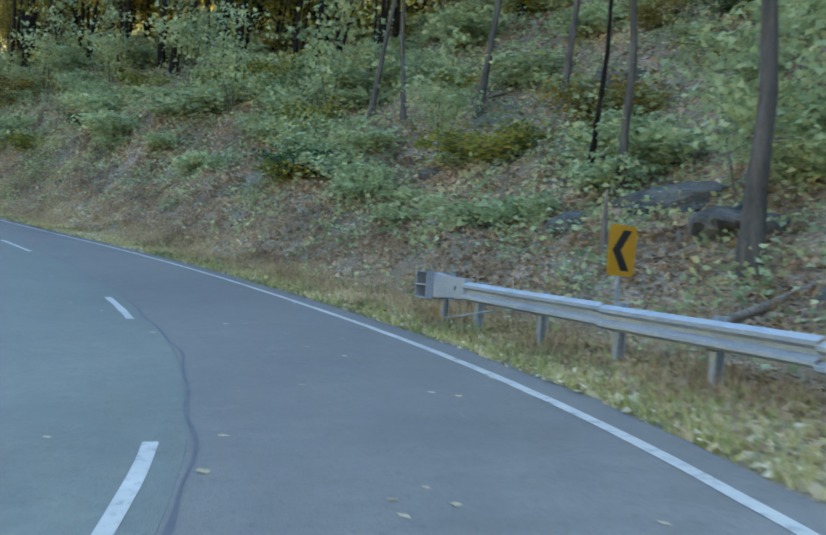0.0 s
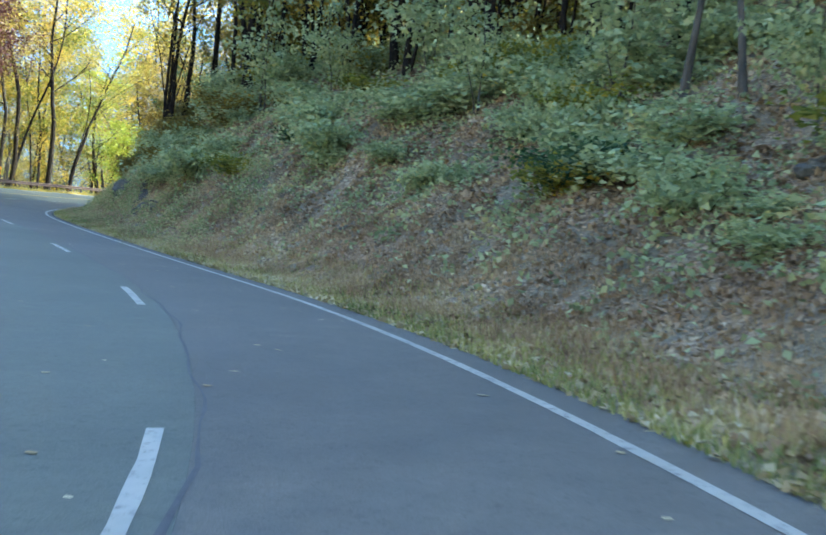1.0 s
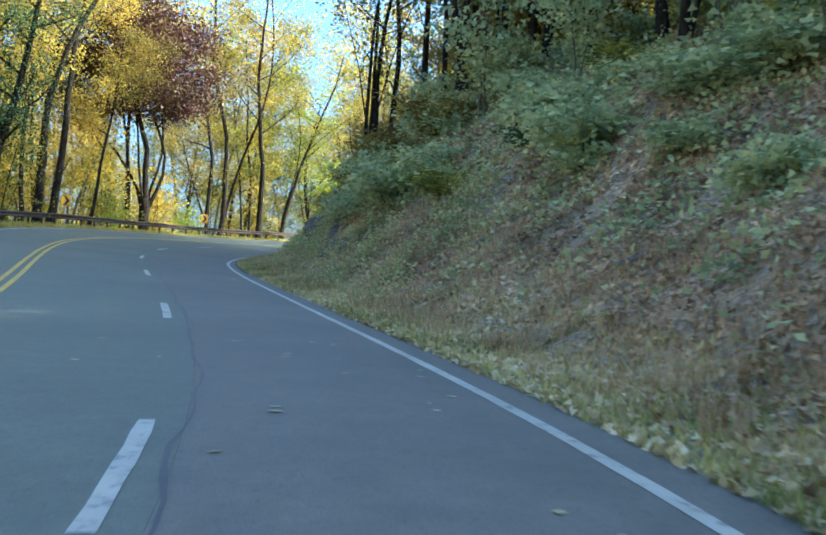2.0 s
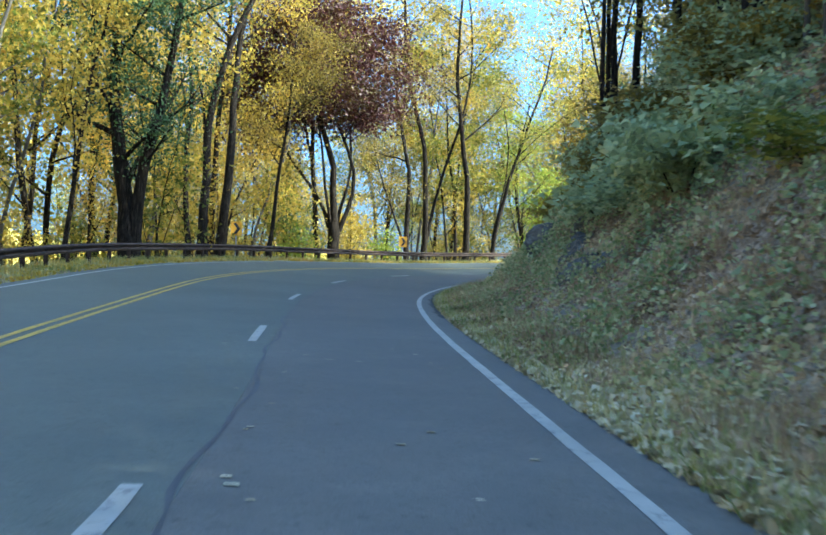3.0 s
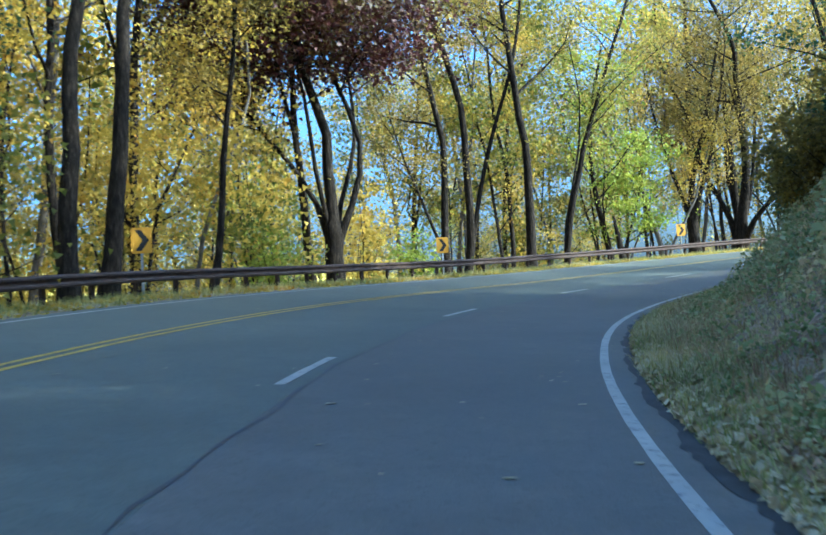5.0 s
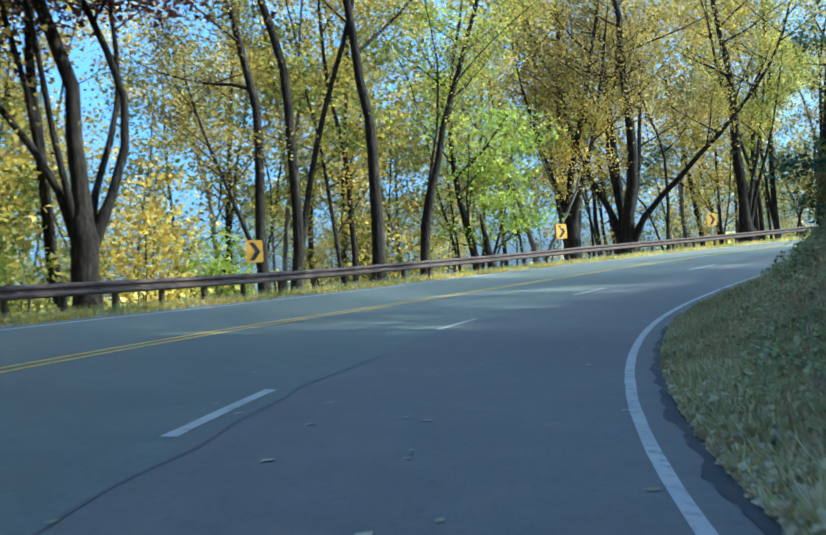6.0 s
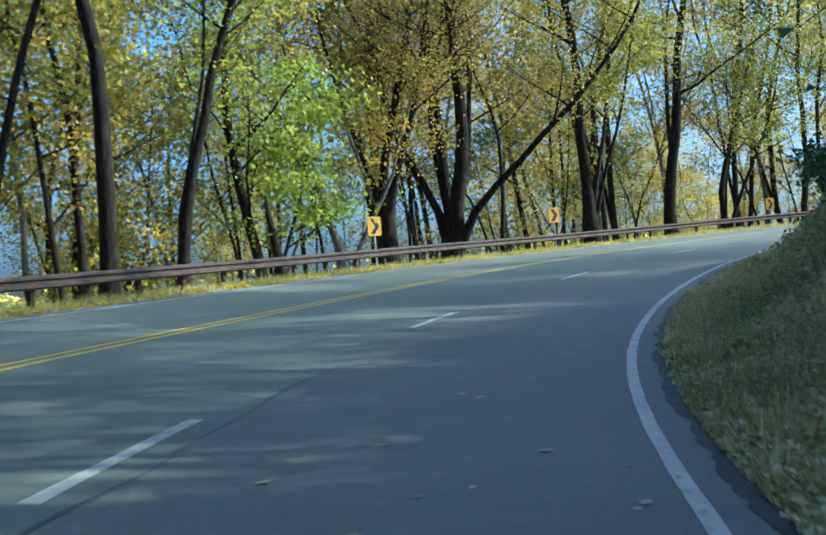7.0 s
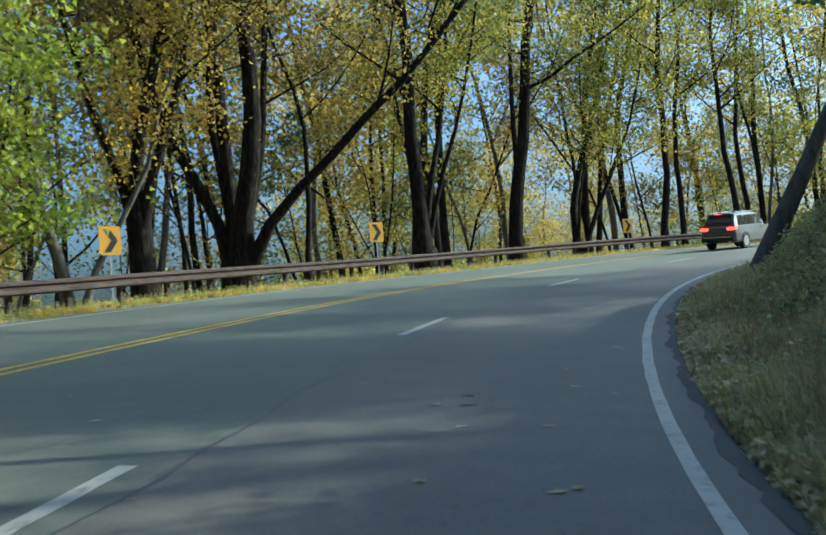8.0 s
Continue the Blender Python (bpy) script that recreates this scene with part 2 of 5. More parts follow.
def smooth_interp(s, xs, ys):
    """Piecewise linear, softened over ten metres."""
    return sum(np.interp(np.asarray(s, float) + o, xs, ys) for o in (-5, -2.5, 0, 2.5, 5)) / 5


def grade(s):
    return smooth_interp(s, (-60, 0, 12, 24, 36, 48, 60, 72, 84, 96, 108, 120, 132, 146, 160, 300), (1.09, 1.26, 1.57, 2.33, 3.05, 3.92, 4.72, 5.59, 6.39, 7.04, 7.68, 8.53, 9.41, 10.31, 11.17, 15.56))


def bank(s):
    return np.tan(np.radians(smooth_interp(s, (-60, 0, 12, 24, 36, 48, 60, 72, 90, 110, 130, 150, 300), (-7.01, -5.60, -3.97, -1.93, -0.05, 1.23, 1.69, 4.26, 5.62, 5.30, 4.13, 3.55, 3.06))))


def right_line(s):
    return smooth_interp(s, (-60, 0, 12, 24, 36, 48, 60, 75, 95, 115, 135, 300), (3.85, 3.77, 3.57, 3.07, 2.84, 2.85, 3.26, 3.74, 3.84, 3.67, 3.43, 3.42))


def yellow_line(s):
    return smooth_interp(s, (-60, 40, 55, 70, 85, 100, 120, 140, 300), (-2.88, -2.99, -3.23, -3.69, -3.82, -3.64, -3.64, -3.69, -3.68))


def left_line(s):
    return smooth_interp(s, (-60, 55, 70, 85, 100, 120, 140, 300), (-6.68, -6.75, -7.06, -7.40, -7.71, -7.96, -7.91, -7.73))


def rail_line(s):
    return smooth_interp(s, (-60, 55, 70, 85, 100, 120, 140, 300), (-8.50, -8.51, -8.59, -8.85, -9.13, -9.29, -9.41, -9.49))


def road_z(s, l):
    return grade(s) - bank(s) * l


def at(s, l):
    """The place on the plan of a point s metres along the road and l metres to its right."""
    x, y, h = np.interp(s, S_LIST, S_X), np.interp(s, S_LIST, S_Y), np.interp(s, S_LIST, S_H)
    return x + np.cos(h) * l, y + np.sin(h) * l


def on_road(s, l, up=0.0):
    x, y = at(s, l)
    return float(x), float(y), float(road_z(s, l)) + up


def heading(s):
    return float(np.interp(s, S_LIST, S_H))


def locate(x, y):
    """s and l of places on the plan, for whole arrays."""
    x, y = np.ravel(x), np.ravel(y)
    s, l = np.empty(len(x)), np.empty(len(x))
    for a in range(0, len(x), 20000):
        d = (x[a:a + 20000, None] - S_X) ** 2 + (y[a:a + 20000, None] - S_Y) ** 2
        i = d.argmin(1)
        dx, dy = x[a:a + 20000] - S_X[i], y[a:a + 20000] - S_Y[i]
        s[a:a + 20000] = S_LIST[i] - dx * np.sin(S_H[i]) + dy * np.cos(S_H[i])
        l[a:a + 20000] = dx * np.cos(S_H[i]) + dy * np.sin(S_H[i])
        over = np.abs(dx * np.sin(S_H[i]) - dy * np.cos(S_H[i])) > 1.0
        l[a:a + 20000] = np.where(over, np.sign(l[a:a + 20000]) * np.hypot(dx, dy), l[a:a + 20000])
    return s, l


def wobble(x, y, size, seed):
    """Cheap smooth noise between about -1 and 1, from sines of mixed direction."""
    rng = np.random.RandomState(seed)
    v = 0.0
    for k in range(6):
        a, f, p = rng.uniform(0, 6.28), rng.uniform(0.7, 1.9) / size, rng.uniform(0, 6.28)
        v = v + np.sin((x * np.cos(a) + y * np.sin(a)) * f * 6.28 + p + 1.3 * np.sin((y * np.cos(a) - x * np.sin(a)) * f * 3.1 + p))
    return v / 4.2


EDGE = 0.50  # asphalt beyond the right-hand line


def ground_z(x, y):
    x, y = np.asarray(x, float), np.asarray(y, float)
    shape = x.shape
    s, l = locate(x, y)
    x, y = np.ravel(x), np.ravel(y)
    e = right_line(s) + EDGE
    le = rail_line(s)
    z = road_z(s, np.clip(l, le, e))
    d = np.maximum(l - e, 0)
    start = np.interp(s, (-60, 0, 14, 25, 45, 300), (3.5, 3.3, 2.4, 1.5, 1.2, 0.9))
    steep = np.interp(s, (-60, 0, 20, 35, 50, 65, 80, 300), (0.6, 0.6, 0.62, 0.80, 1.05, 1.18, 1.16, 1.1))
    run = np.maximum(d - start, 0)
    first = np.minimum(run, np.interp(s, (80, 100), (7.0, 5.0)))
    hill = 0.05 * np.minimum(d, start) + steep * (np.sqrt(first ** 2 + 0.6) - 0.775) + np.interp(s, (0, 14, 26, 36, 50, 80, 95, 300), (1.0, 1.0, 0.78, 0.60, 0.50, 0.45, 0.16, 0.10)) * np.clip(run - 7.0, 0, 40)
    rough = wobble(x, y, 6.0, 3) * 0.35 + wobble(x, y, 2.2, 4) * 0.14
    z = z + hill + rough * np.clip(run / 3, 0, 1.3)
    far = np.maximum(le - 0.9 - l, 0)
    drop = 0.17 * np.minimum(far, 45) + 0.05 * np.clip(far - 45, 0, 120)
    z = z - drop + (wobble(x, y, 9.0, 5) * 0.4) * np.clip(far / 6, 0, 1)
    lip = (l > le - 0.2) & (l < e)
    z = np.where(lip, z - 0.10 * np.clip(np.minimum((e - l) / 0.25, (l - left_line(s) + 0.6) / 0.5), 0, 1), z)
    return z.reshape(shape)


def gz(x, y):
    return float(ground_z(np.array([x]), np.array([y]))[0])


def mesh_of(name, verts, faces, mat, smooth=False):
    me = bpy.data.meshes.new(name)
    me.from_pydata([tuple(v) for v in verts], [], [tuple(f) for f in faces])
    me.materials.append(mat)
    if smooth:
        me.polygons.foreach_set("use_smooth", [True] * len(me.polygons))
    me.update()
    return me


def quads_mesh(name, corners, mat):
    """corners: array n x k x 3, one loose face of k corners each."""
    n, k = corners.shape[:2]
    me = bpy.data.meshes.new(name)
    me.vertices.add(k * n)
    me.vertices.foreach_set("co", np.ascontiguousarray(corners, dtype=np.float32).ravel())
    me.loops.add(k * n)
    me.loops.foreach_set("vertex_index", np.arange(k * n, dtype=np.int32))
    me.polygons.add(n)
    me.polygons.foreach_set("loop_start", np.arange(0, k * n, k, dtype=np.int32))
    me.polygons.foreach_set("loop_total", np.full(n, k, dtype=np.int32))
    me.materials.append(mat)
    me.update(calc_edges=True)
    me.validate()
    return me


def part(name, data, material_, parent, label=""):
    """Links a bmesh, or a mesh, as one object under its thing."""
    if isinstance(data, bmesh.types.BMesh):
        me = bpy.data.meshes.new(name)
        data.to_mesh(me)
        data.free()
        data = me
    if material_ is not None and not data.materials:
        data.materials.append(material_)
    ob = new(name, data)
    ob.parent = parent
    return tagged(ob, label=label)


def strip(name, s0, s1, lat, half, up, mat, step=1.0, wear=0.0, seed=1):
    """A painted line: a ribbon along the road, lat(s) metres to the right of the lane line."""
    n = max(2, int((s1 - s0) / step) + 1)
    ss = np.linspace(s0, s1, n)
    rng = np.random.RandomState(seed)
    verts = []
    for s in ss:
        c = float(lat(s))
        j = rng.uniform(-wear, wear, 2)
        for o in (-half + j[0], half + j[1]):
            verts.append(on_road(s, c + o, up))
    faces = [(2 * i, 2 * i + 1, 2 * i + 3, 2 * i + 2) for i in range(n - 1)]
    return new(name, mesh_of(name, verts, faces, mat))


# ---- ground: one sheet out to the horizon ----
def spread(lo, hi, step, reach):
    inner = np.arange(lo, hi + step / 2, step)
    out = step * 1.35 ** np.arange(1, 60)
    out = np.cumsum(out)
    out = out[out < reach]
    return np.concatenate([lo - out[::-1], inner, hi + out])


M_GROUND, gn, gl, gb = material("forest_floor")
gco = gn.new("ShaderNodeTexCoord").outputs["Object"]
g_patch = noise_tex(gn, gl, 0.5, 5, 0.65, gco)
g_leaf = gn.new("ShaderNodeTexVoronoi")
g_leaf.inputs["Scale"].default_value = 11.0
gl.new(gco, g_leaf.inputs["Vector"])
g_cols = ramp(gn, gl, g_leaf.outputs["Color"], [(0.1, (0.09, 0.064, 0.042)), (0.4, (0.25, 0.172, 0.105)), (0.7, (0.38, 0.275, 0.17)), (0.95, (0.48, 0.375, 0.24))])
g_soil = ramp(gn, gl, noise_tex(gn, gl, 9.0, 5, 0.7, gco), [(0.3, (0.12, 0.10, 0.066)), (0.7, (0.28, 0.235, 0.145))])
gl.new(mix_col(gn, gl, ramp(gn, gl, g_patch, [(0.4, (0, 0, 0)), (0.6, (1, 1, 1))]), g_cols, g_soil), gb.inputs["Base Color"])
gb.inputs["Roughness"].default_value = 0.95
bump(gn, gl, gb, g_leaf.outputs["Distance"], 0.8, 0.06)

GX, GY = spread(-115, 45, 0.8, 2500), spread(-25, 200, 0.8, 2500)
gx, gy = np.meshgrid(GX, GY)
gzz = ground_z(gx, gy)
nx, ny = len(GX), len(GY)
verts = np.stack([gx.ravel(), gy.ravel(), gzz.ravel()], 1)
idx = np.arange(nx * ny).reshape(ny, nx)
faces = np.stack([idx[:-1, :-1].ravel(), idx[:-1, 1:].ravel(), idx[1:, 1:].ravel(), idx[1:, :-1].ravel()], 1)
gm = bpy.data.meshes.new("ground")
gm.from_pydata(verts.tolist(), [], faces.tolist())
gm.materials.append(M_GROUND)
gm.polygons.foreach_set("use_smooth", [True] * len(gm.polygons))
tagged(new("ground", gm), "leaf-littered woodland ground rising to a bank beside the road", "ground", kind="structure")


# ---- road ----
def lane_sheet(name, cols, mat, label, ragged):
    """cols: functions of s giving lateral offsets, left to right; the outer sides are folded down as the slab's edge."""
    ss = np.arange(-60, 260.1, 0.5)
    rng = np.random.RandomState(5)
    verts, faces = [], []
    edge = np.convolve(rng.normal(0, 1, len(ss) + 6), np.ones(7) / 7, "valid") * ragged
    for i, s in enumerate(ss):
        row = [float(c(s)) for c in cols]
        row[-1] += edge[i]
        verts.append(on_road(s, row[0] - 0.02, -0.35))
        for l in row:
            verts.append(on_road(s, l))
        verts.append(on_road(s, row[-1] + 0.10, -0.30))
    k = len(cols) + 2
    for i in range(len(ss) - 1):
        for j in range(k - 1):
            faces.append((i * k + j, i * k + j + 1, (i + 1) * k + j + 1, (i + 1) * k + j))
    return tagged(new(name, mesh_of(name, verts, faces, mat)), label, "road", kind="structure")


lane_sheet("road", [lambda s: left_line(s) - 0.45, left_line, lambda s: left_line(s) / 2 + yellow_line(s) / 2, yellow_line, lambda s: yellow_line(s) / 2, lambda s: 0.28], M_ASPH_L, "older grey asphalt road with two lanes and a double yellow line", 0.0)
lane_sheet("road_right_lane", [lambda s: 0.282, lambda s: 0.3 + right_line(s) / 2, lambda s: right_line(s) - 0.2, lambda s: right_line(s) + EDGE], M_ASPH_R, "darker resurfaced asphalt lane with a ragged outer edge", 0.10)
SEAM_WANDER = lambda s: 0.30 + 0.05 * math.sin(s * 0.9) + 0.03 * math.sin(s * 2.3 + 1)
tagged(strip("pavement_seam", -20, 180, SEAM_WANDER, 0.018, 0.004, M_SEAM, 0.5, 0.014, 3), "dark tar-filled seam between two asphalt lanes", "seam", kind="structure")
# narrow ragged strip, much darker than the lane, along its outer edge
tagged(strip("road_edge_dark", 56, 165, lambda s: right_line(s) + EDGE - 0.10 + 0.03 * math.sin(s * 1.7) + 0.02 * math.sin(s * 4.3), 0.11, 0.006, M_EDGE_DARK, 0.22, 0.035, 9), "ragged dark strip along the asphalt's edge", "road edge", kind="structure")
tagged(strip("edge_line_right", -40, 230, right_line, 0.062, 0.005, M_WHITE, 0.6, 0.006, 4), "solid white edge line worn on the asphalt", "road marking", kind="structure")
tagged(strip("edge_line_left", 20, 230, left_line, 0.055, 0.005, M_WHITE, 0.8, 0.006, 6), "solid white edge line along the far lane", "road marking", kind="structure")
for off, nm in ((-0.13, "centre_line_outer"), (0.13, "centre_line_inner")):
    tagged(strip(nm, 10, 230, lambda s, o=off: yellow_line(s) + o, 0.055, 0.005, M_YELLOW, 0.8, 0.006, 7), "one of two parallel solid yellow centre lines", "road marking", kind="structure")
for i in range(-3, 19):
    d = strip("lane_dash", i * 12.2, i * 12.2 + 3.05, lambda s: 0.0, 0.065, 0.006, M_WHITE, 0.5, 0.008, 40 + i)
    tagged(d, "worn white lane dash painted on the asphalt", "road marking", "lane dashes", "structure")


# ---- shapes ----
def box(bm, centre, size, turn=None):
    m = Matrix.Translation(centre) @ (turn.to_4x4() if turn is not None else Matrix.Identity(4)) @ Matrix.Diagonal((*size, 1))
    bmesh.ops.create_cube(bm, size=1.0, matrix=m)


def tube(verts, faces, pts, radii, n=7):
    """A tapered limb swept along pts, added to verts and faces."""
    base = len(verts)
    pts = [Vector(p) for p in pts]
    for i, p in enumerate(pts):
        d = (pts[min(i + 1, len(pts) - 1)] - pts[max(i - 1, 0)]).normalized()
        a = d.cross(Vector((0.31, 0.95, 0.05)))
        a = a.normalized() if a.length > 0.05 else d.orthogonal().normalized()
        b = d.cross(a)
        for k in range(n):
            t = 6.28318 * k / n
            verts.append(p + (a * math.cos(t) + b * math.sin(t)) * radii[i])
    for i in range(len(pts) - 1):
        for k in range(n):
            faces.append((base + i * n + k, base + i * n + (k + 1) % n, base + (i + 1) * n + (k + 1) % n, base + (i + 1) * n + k))
    faces.append(tuple(base + (len(pts) - 1) * n + k for k in range(n)))


# ---- guard rails ----
def beam_profile(h=0.31, depth=0.08):
    """Half-height steps of the two-ribbed beam: out, up."""
    return [(0.0, -h / 2), (depth, -h * 0.36), (depth, -h * 0.22), (0.012, -0.025), (0.012, 0.025), (depth, h * 0.22), (depth, h * 0.36), (0.0, h / 2)]


def beam_mesh(name, s0, s1, lat, z_top, side, mat, step):
    """A two-ribbed beam along the road; side +1: the ribs face the right."""
    n = max(2, int(abs(s1 - s0) / step) + 1)
    prof = beam_profile()
    full = [(o, u) for o, u in prof] + [(o - 0.006, u) for o, u in reversed(prof)]
    verts, faces = [], []
    k = len(full)
    for s in np.linspace(s0, s1, n):
        for o, u in full:
            verts.append(on_road(s, float(lat(s)) + side * o, z_top - 0.155 + u))
    for i in range(n - 1):
        for j in range(k):
            faces.append((i * k + j, i * k + (j + 1) % k, (i + 1) * k + (j + 1) % k, (i + 1) * k + j))
    faces += [tuple(range(k)), tuple((n - 1) * k + j for j in range(k))]
    me = mesh_of(name, verts, faces, mat)
    bm = bmesh.new()
    bm.from_mesh(me)
    bmesh.ops.recalc_face_normals(bm, faces=bm.faces)
    bm.to_mesh(me)
    bm.free()
    return me


def anchor(name, s, l, label, category, group=""):
    e = new(name)
    x, y, z = on_road(s, l)
    e.location = (x, y, gz(x, y))
    e.rotation_euler = (0, 0, heading(s))
    bpy.context.view_layer.update()
    return tagged(e, label, category, group)


def keep_place(ob, parent):
    ob.parent = parent
    ob.matrix_parent_inverse = (Matrix.LocRotScale(parent.location, parent.rotation_euler, None)).inverted()
    return ob


def post_bm(w, d, h, bevel=0.01):
    bm = bmesh.new()
    box(bm, (0, 0, h / 2 - 0.35), (w, d, h + 0.7))
    bmesh.ops.bevel(bm, geom=bm.edges[:], offset=bevel, segments=1, affect="EDGES")
    return bm


# weathering-steel rail along the outer side of the bend
left_rail = anchor("guard_rail", 60, float(rail_line(60)), "rusty brown weathering-steel guard rail on short posts beside the road", "guard rail")
RAIL_TOP = 0.74
for k in range(26):
    s0 = 30 + k * 7.62
    me = beam_mesh("beam", s0, s0 + 7.64, rail_line, RAIL_TOP + (0.008 if k % 2 else 0.0), 1, M_RUST, 0.95)
    keep_place(new("beam", me), left_rail)
post_me = bpy.data.meshes.new("rail_post")
pb = post_bm(0.11, 0.15, 0.70)
pb.to_mesh(post_me)
pb.free()
post_me.materials.append(M_RUST)
block_me = bpy.data.meshes.new("blockout")
bb = bmesh.new()
box(bb, (0, 0, 0), (0.15, 0.14, 0.32))
bmesh.ops.bevel(bb, geom=bb.edges[:], offset=0.008, segments=1, affect="EDGES")
bb.to_mesh(block_me)
bb.free()
block_me.materials.append(M_RUST)
rp = random.Random(4)
for k in range(104):
    s = 30.6 + k * 1.905
    l = float(rail_line(s))
    x, y, z = on_road(s, l - 0.22)
    p = new("rail_post", post_me)
    p.location, p.rotation_euler = (x, y, z + 0.02 + rp.uniform(-0.015, 0.01)), (rp.uniform(-0.02, 0.02), rp.uniform(-0.02, 0.02), heading(s))
    keep_place(p, left_rail)
    x, y, z = on_road(s, l - 0.08)
    p = new("blockout", block_me)
    p.location, p.rotation_euler = (x, y, z + RAIL_TOP - 0.155), (0, 0, heading(s))
    keep_place(p, left_rail)

# galvanised rail with its blunt end, on the inner verge at the start
near_lat = lambda s: 5.05 + 0.085 * (12.3 - s)
NEAR_TOP, HEAD_S = 0.81, 12.1
NEAR_SINK = lambda s: float(bank(s)) * (float(near_lat(s)) - float(right_line(s)) - EDGE)
near_rail = anchor("guard_rail", 7, 5.4, "grey galvanised guard rail with a boxy end terminal on the verge", "guard rail")
for k in range(5):
    s1 = 11.0 - k * 3.81
    keep_place(new("beam", beam_mesh("beam", s1 - 3.83, s1, near_lat, NEAR_TOP + (0.008 if k % 2 else 0) + NEAR_SINK(s1), -1, M_GALV, 0.9)), near_rail)
g_post = bpy.data.meshes.new("rail_post_grey")
pb = bmesh.new()
box(pb, (0, 0, 0.05), (0.10, 0.012, 1.4))
box(pb, (-0.045, 0, 0.05), (0.012, 0.14, 1.4))
box(pb, (0.045, 0, 0.05), (0.012, 0.14, 1.4))
pb.to_mesh(g_post)
pb.free()
g_post.materials.append(M_GREYPOST)
for s in (11.9, 10.75, 8.9, 7.0, 5.1, 3.2, 1.3, -0.6, -2.5):
    x, y, z = on_road(s, float(near_lat(s)) + 0.14)
    p = new("rail_post", g_post)
    p.location, p.rotation_euler = (x, y, z), (0, 0, heading(s))
    keep_place(p, near_rail)
    b = new("blockout", block_me.copy())
    b.data.materials[0] = M_POST
    x, y, z = on_road(s, float(near_lat(s)) + 0.07)
    b.location, b.rotation_euler, b.scale = (x, y, z + NEAR_TOP - 0.155 + NEAR_SINK(s)), (0, 0, heading(s)), (0.6, 1, 1)
    keep_place(b, near_rail)
# terminal head: a tapering channel and a box with two open cells
tb = bmesh.new()
box(tb, (0, -0.70, 0), (0.15, 1.16, 0.35))
bmesh.ops.subdivide_edges(tb, edges=[e for e in tb.edges if abs(e.verts[0].co.y - e.verts[1].co.y) > 0.5], cuts=3)
for v in tb.verts:
    if v.co.y > -0.3:
        v.co.z *= 1.28
    elif v.co.y > -0.5:
        v.co.z *= 1.12
bmesh.ops.bevel(tb, geom=tb.edges[:], offset=0.012, segments=2, affect="EDGES")
head = part("terminal_sleeve", tb, M_GALV, None)
cells = []
for centre, size in (*(((0.08, 0.10, zz), (0.56, 0.40, 0.018)) for zz in (-0.225, 0.0, 0.225)), *(((0.08, yy, 0), (0.56, 0.018, 0.468)) for yy in (-0.11, 0.31)), ((0.34, 0.10, 0), (0.016, 0.40, 0.43))):
    hb = bmesh.new()
    box(hb, centre, size)
    cells.append(part("head_plate", hb, M_GALV, None, "galvanised plate of the open-celled head"))
ab = bmesh.new()
box(ab, (-0.079, -0.95, 0.0), (0.006, 0.035, 0.07))
slot = part("bolt_slot", ab, M_BLACK, None)
for ob in (head, slot, *cells):
    x, y, z = on_road(HEAD_S, float(near_lat(HEAD_S)))
    ob.location, ob.rotation_euler = (x, y, z + NEAR_TOP - 0.155 + NEAR_SINK(HEAD_S)), (0, 0, heading(HEAD_S) + 0.085)
    keep_place(ob, near_rail)


# the anchor cable and the strut along the ground between the first two posts
for nm, z0, z1, r_ in (("anchor_cable", 0.42, 0.10, 0.018), ("ground_strut", 0.06, 0.05, 0.045)):
    cv, cf = [], []
    ends = []
    for s_, up_ in ((10.6, z0), (12.0, z1)) if nm == "ground_strut" else ((10.2, z0), (11.9, z1)):
        x, y, z = on_road(s_, float(near_lat(s_)) + 0.1)
        ends.append(Vector((x, y, z + NEAR_SINK(s_) + up_)))
    tube(cv, cf, [ends[0].lerp(ends[1], q / 4) for q in range(5)], [r_] * 5, 8)
    keep_place(new(nm, mesh_of(nm, cv, cf, M_GALV, True)), near_rail)


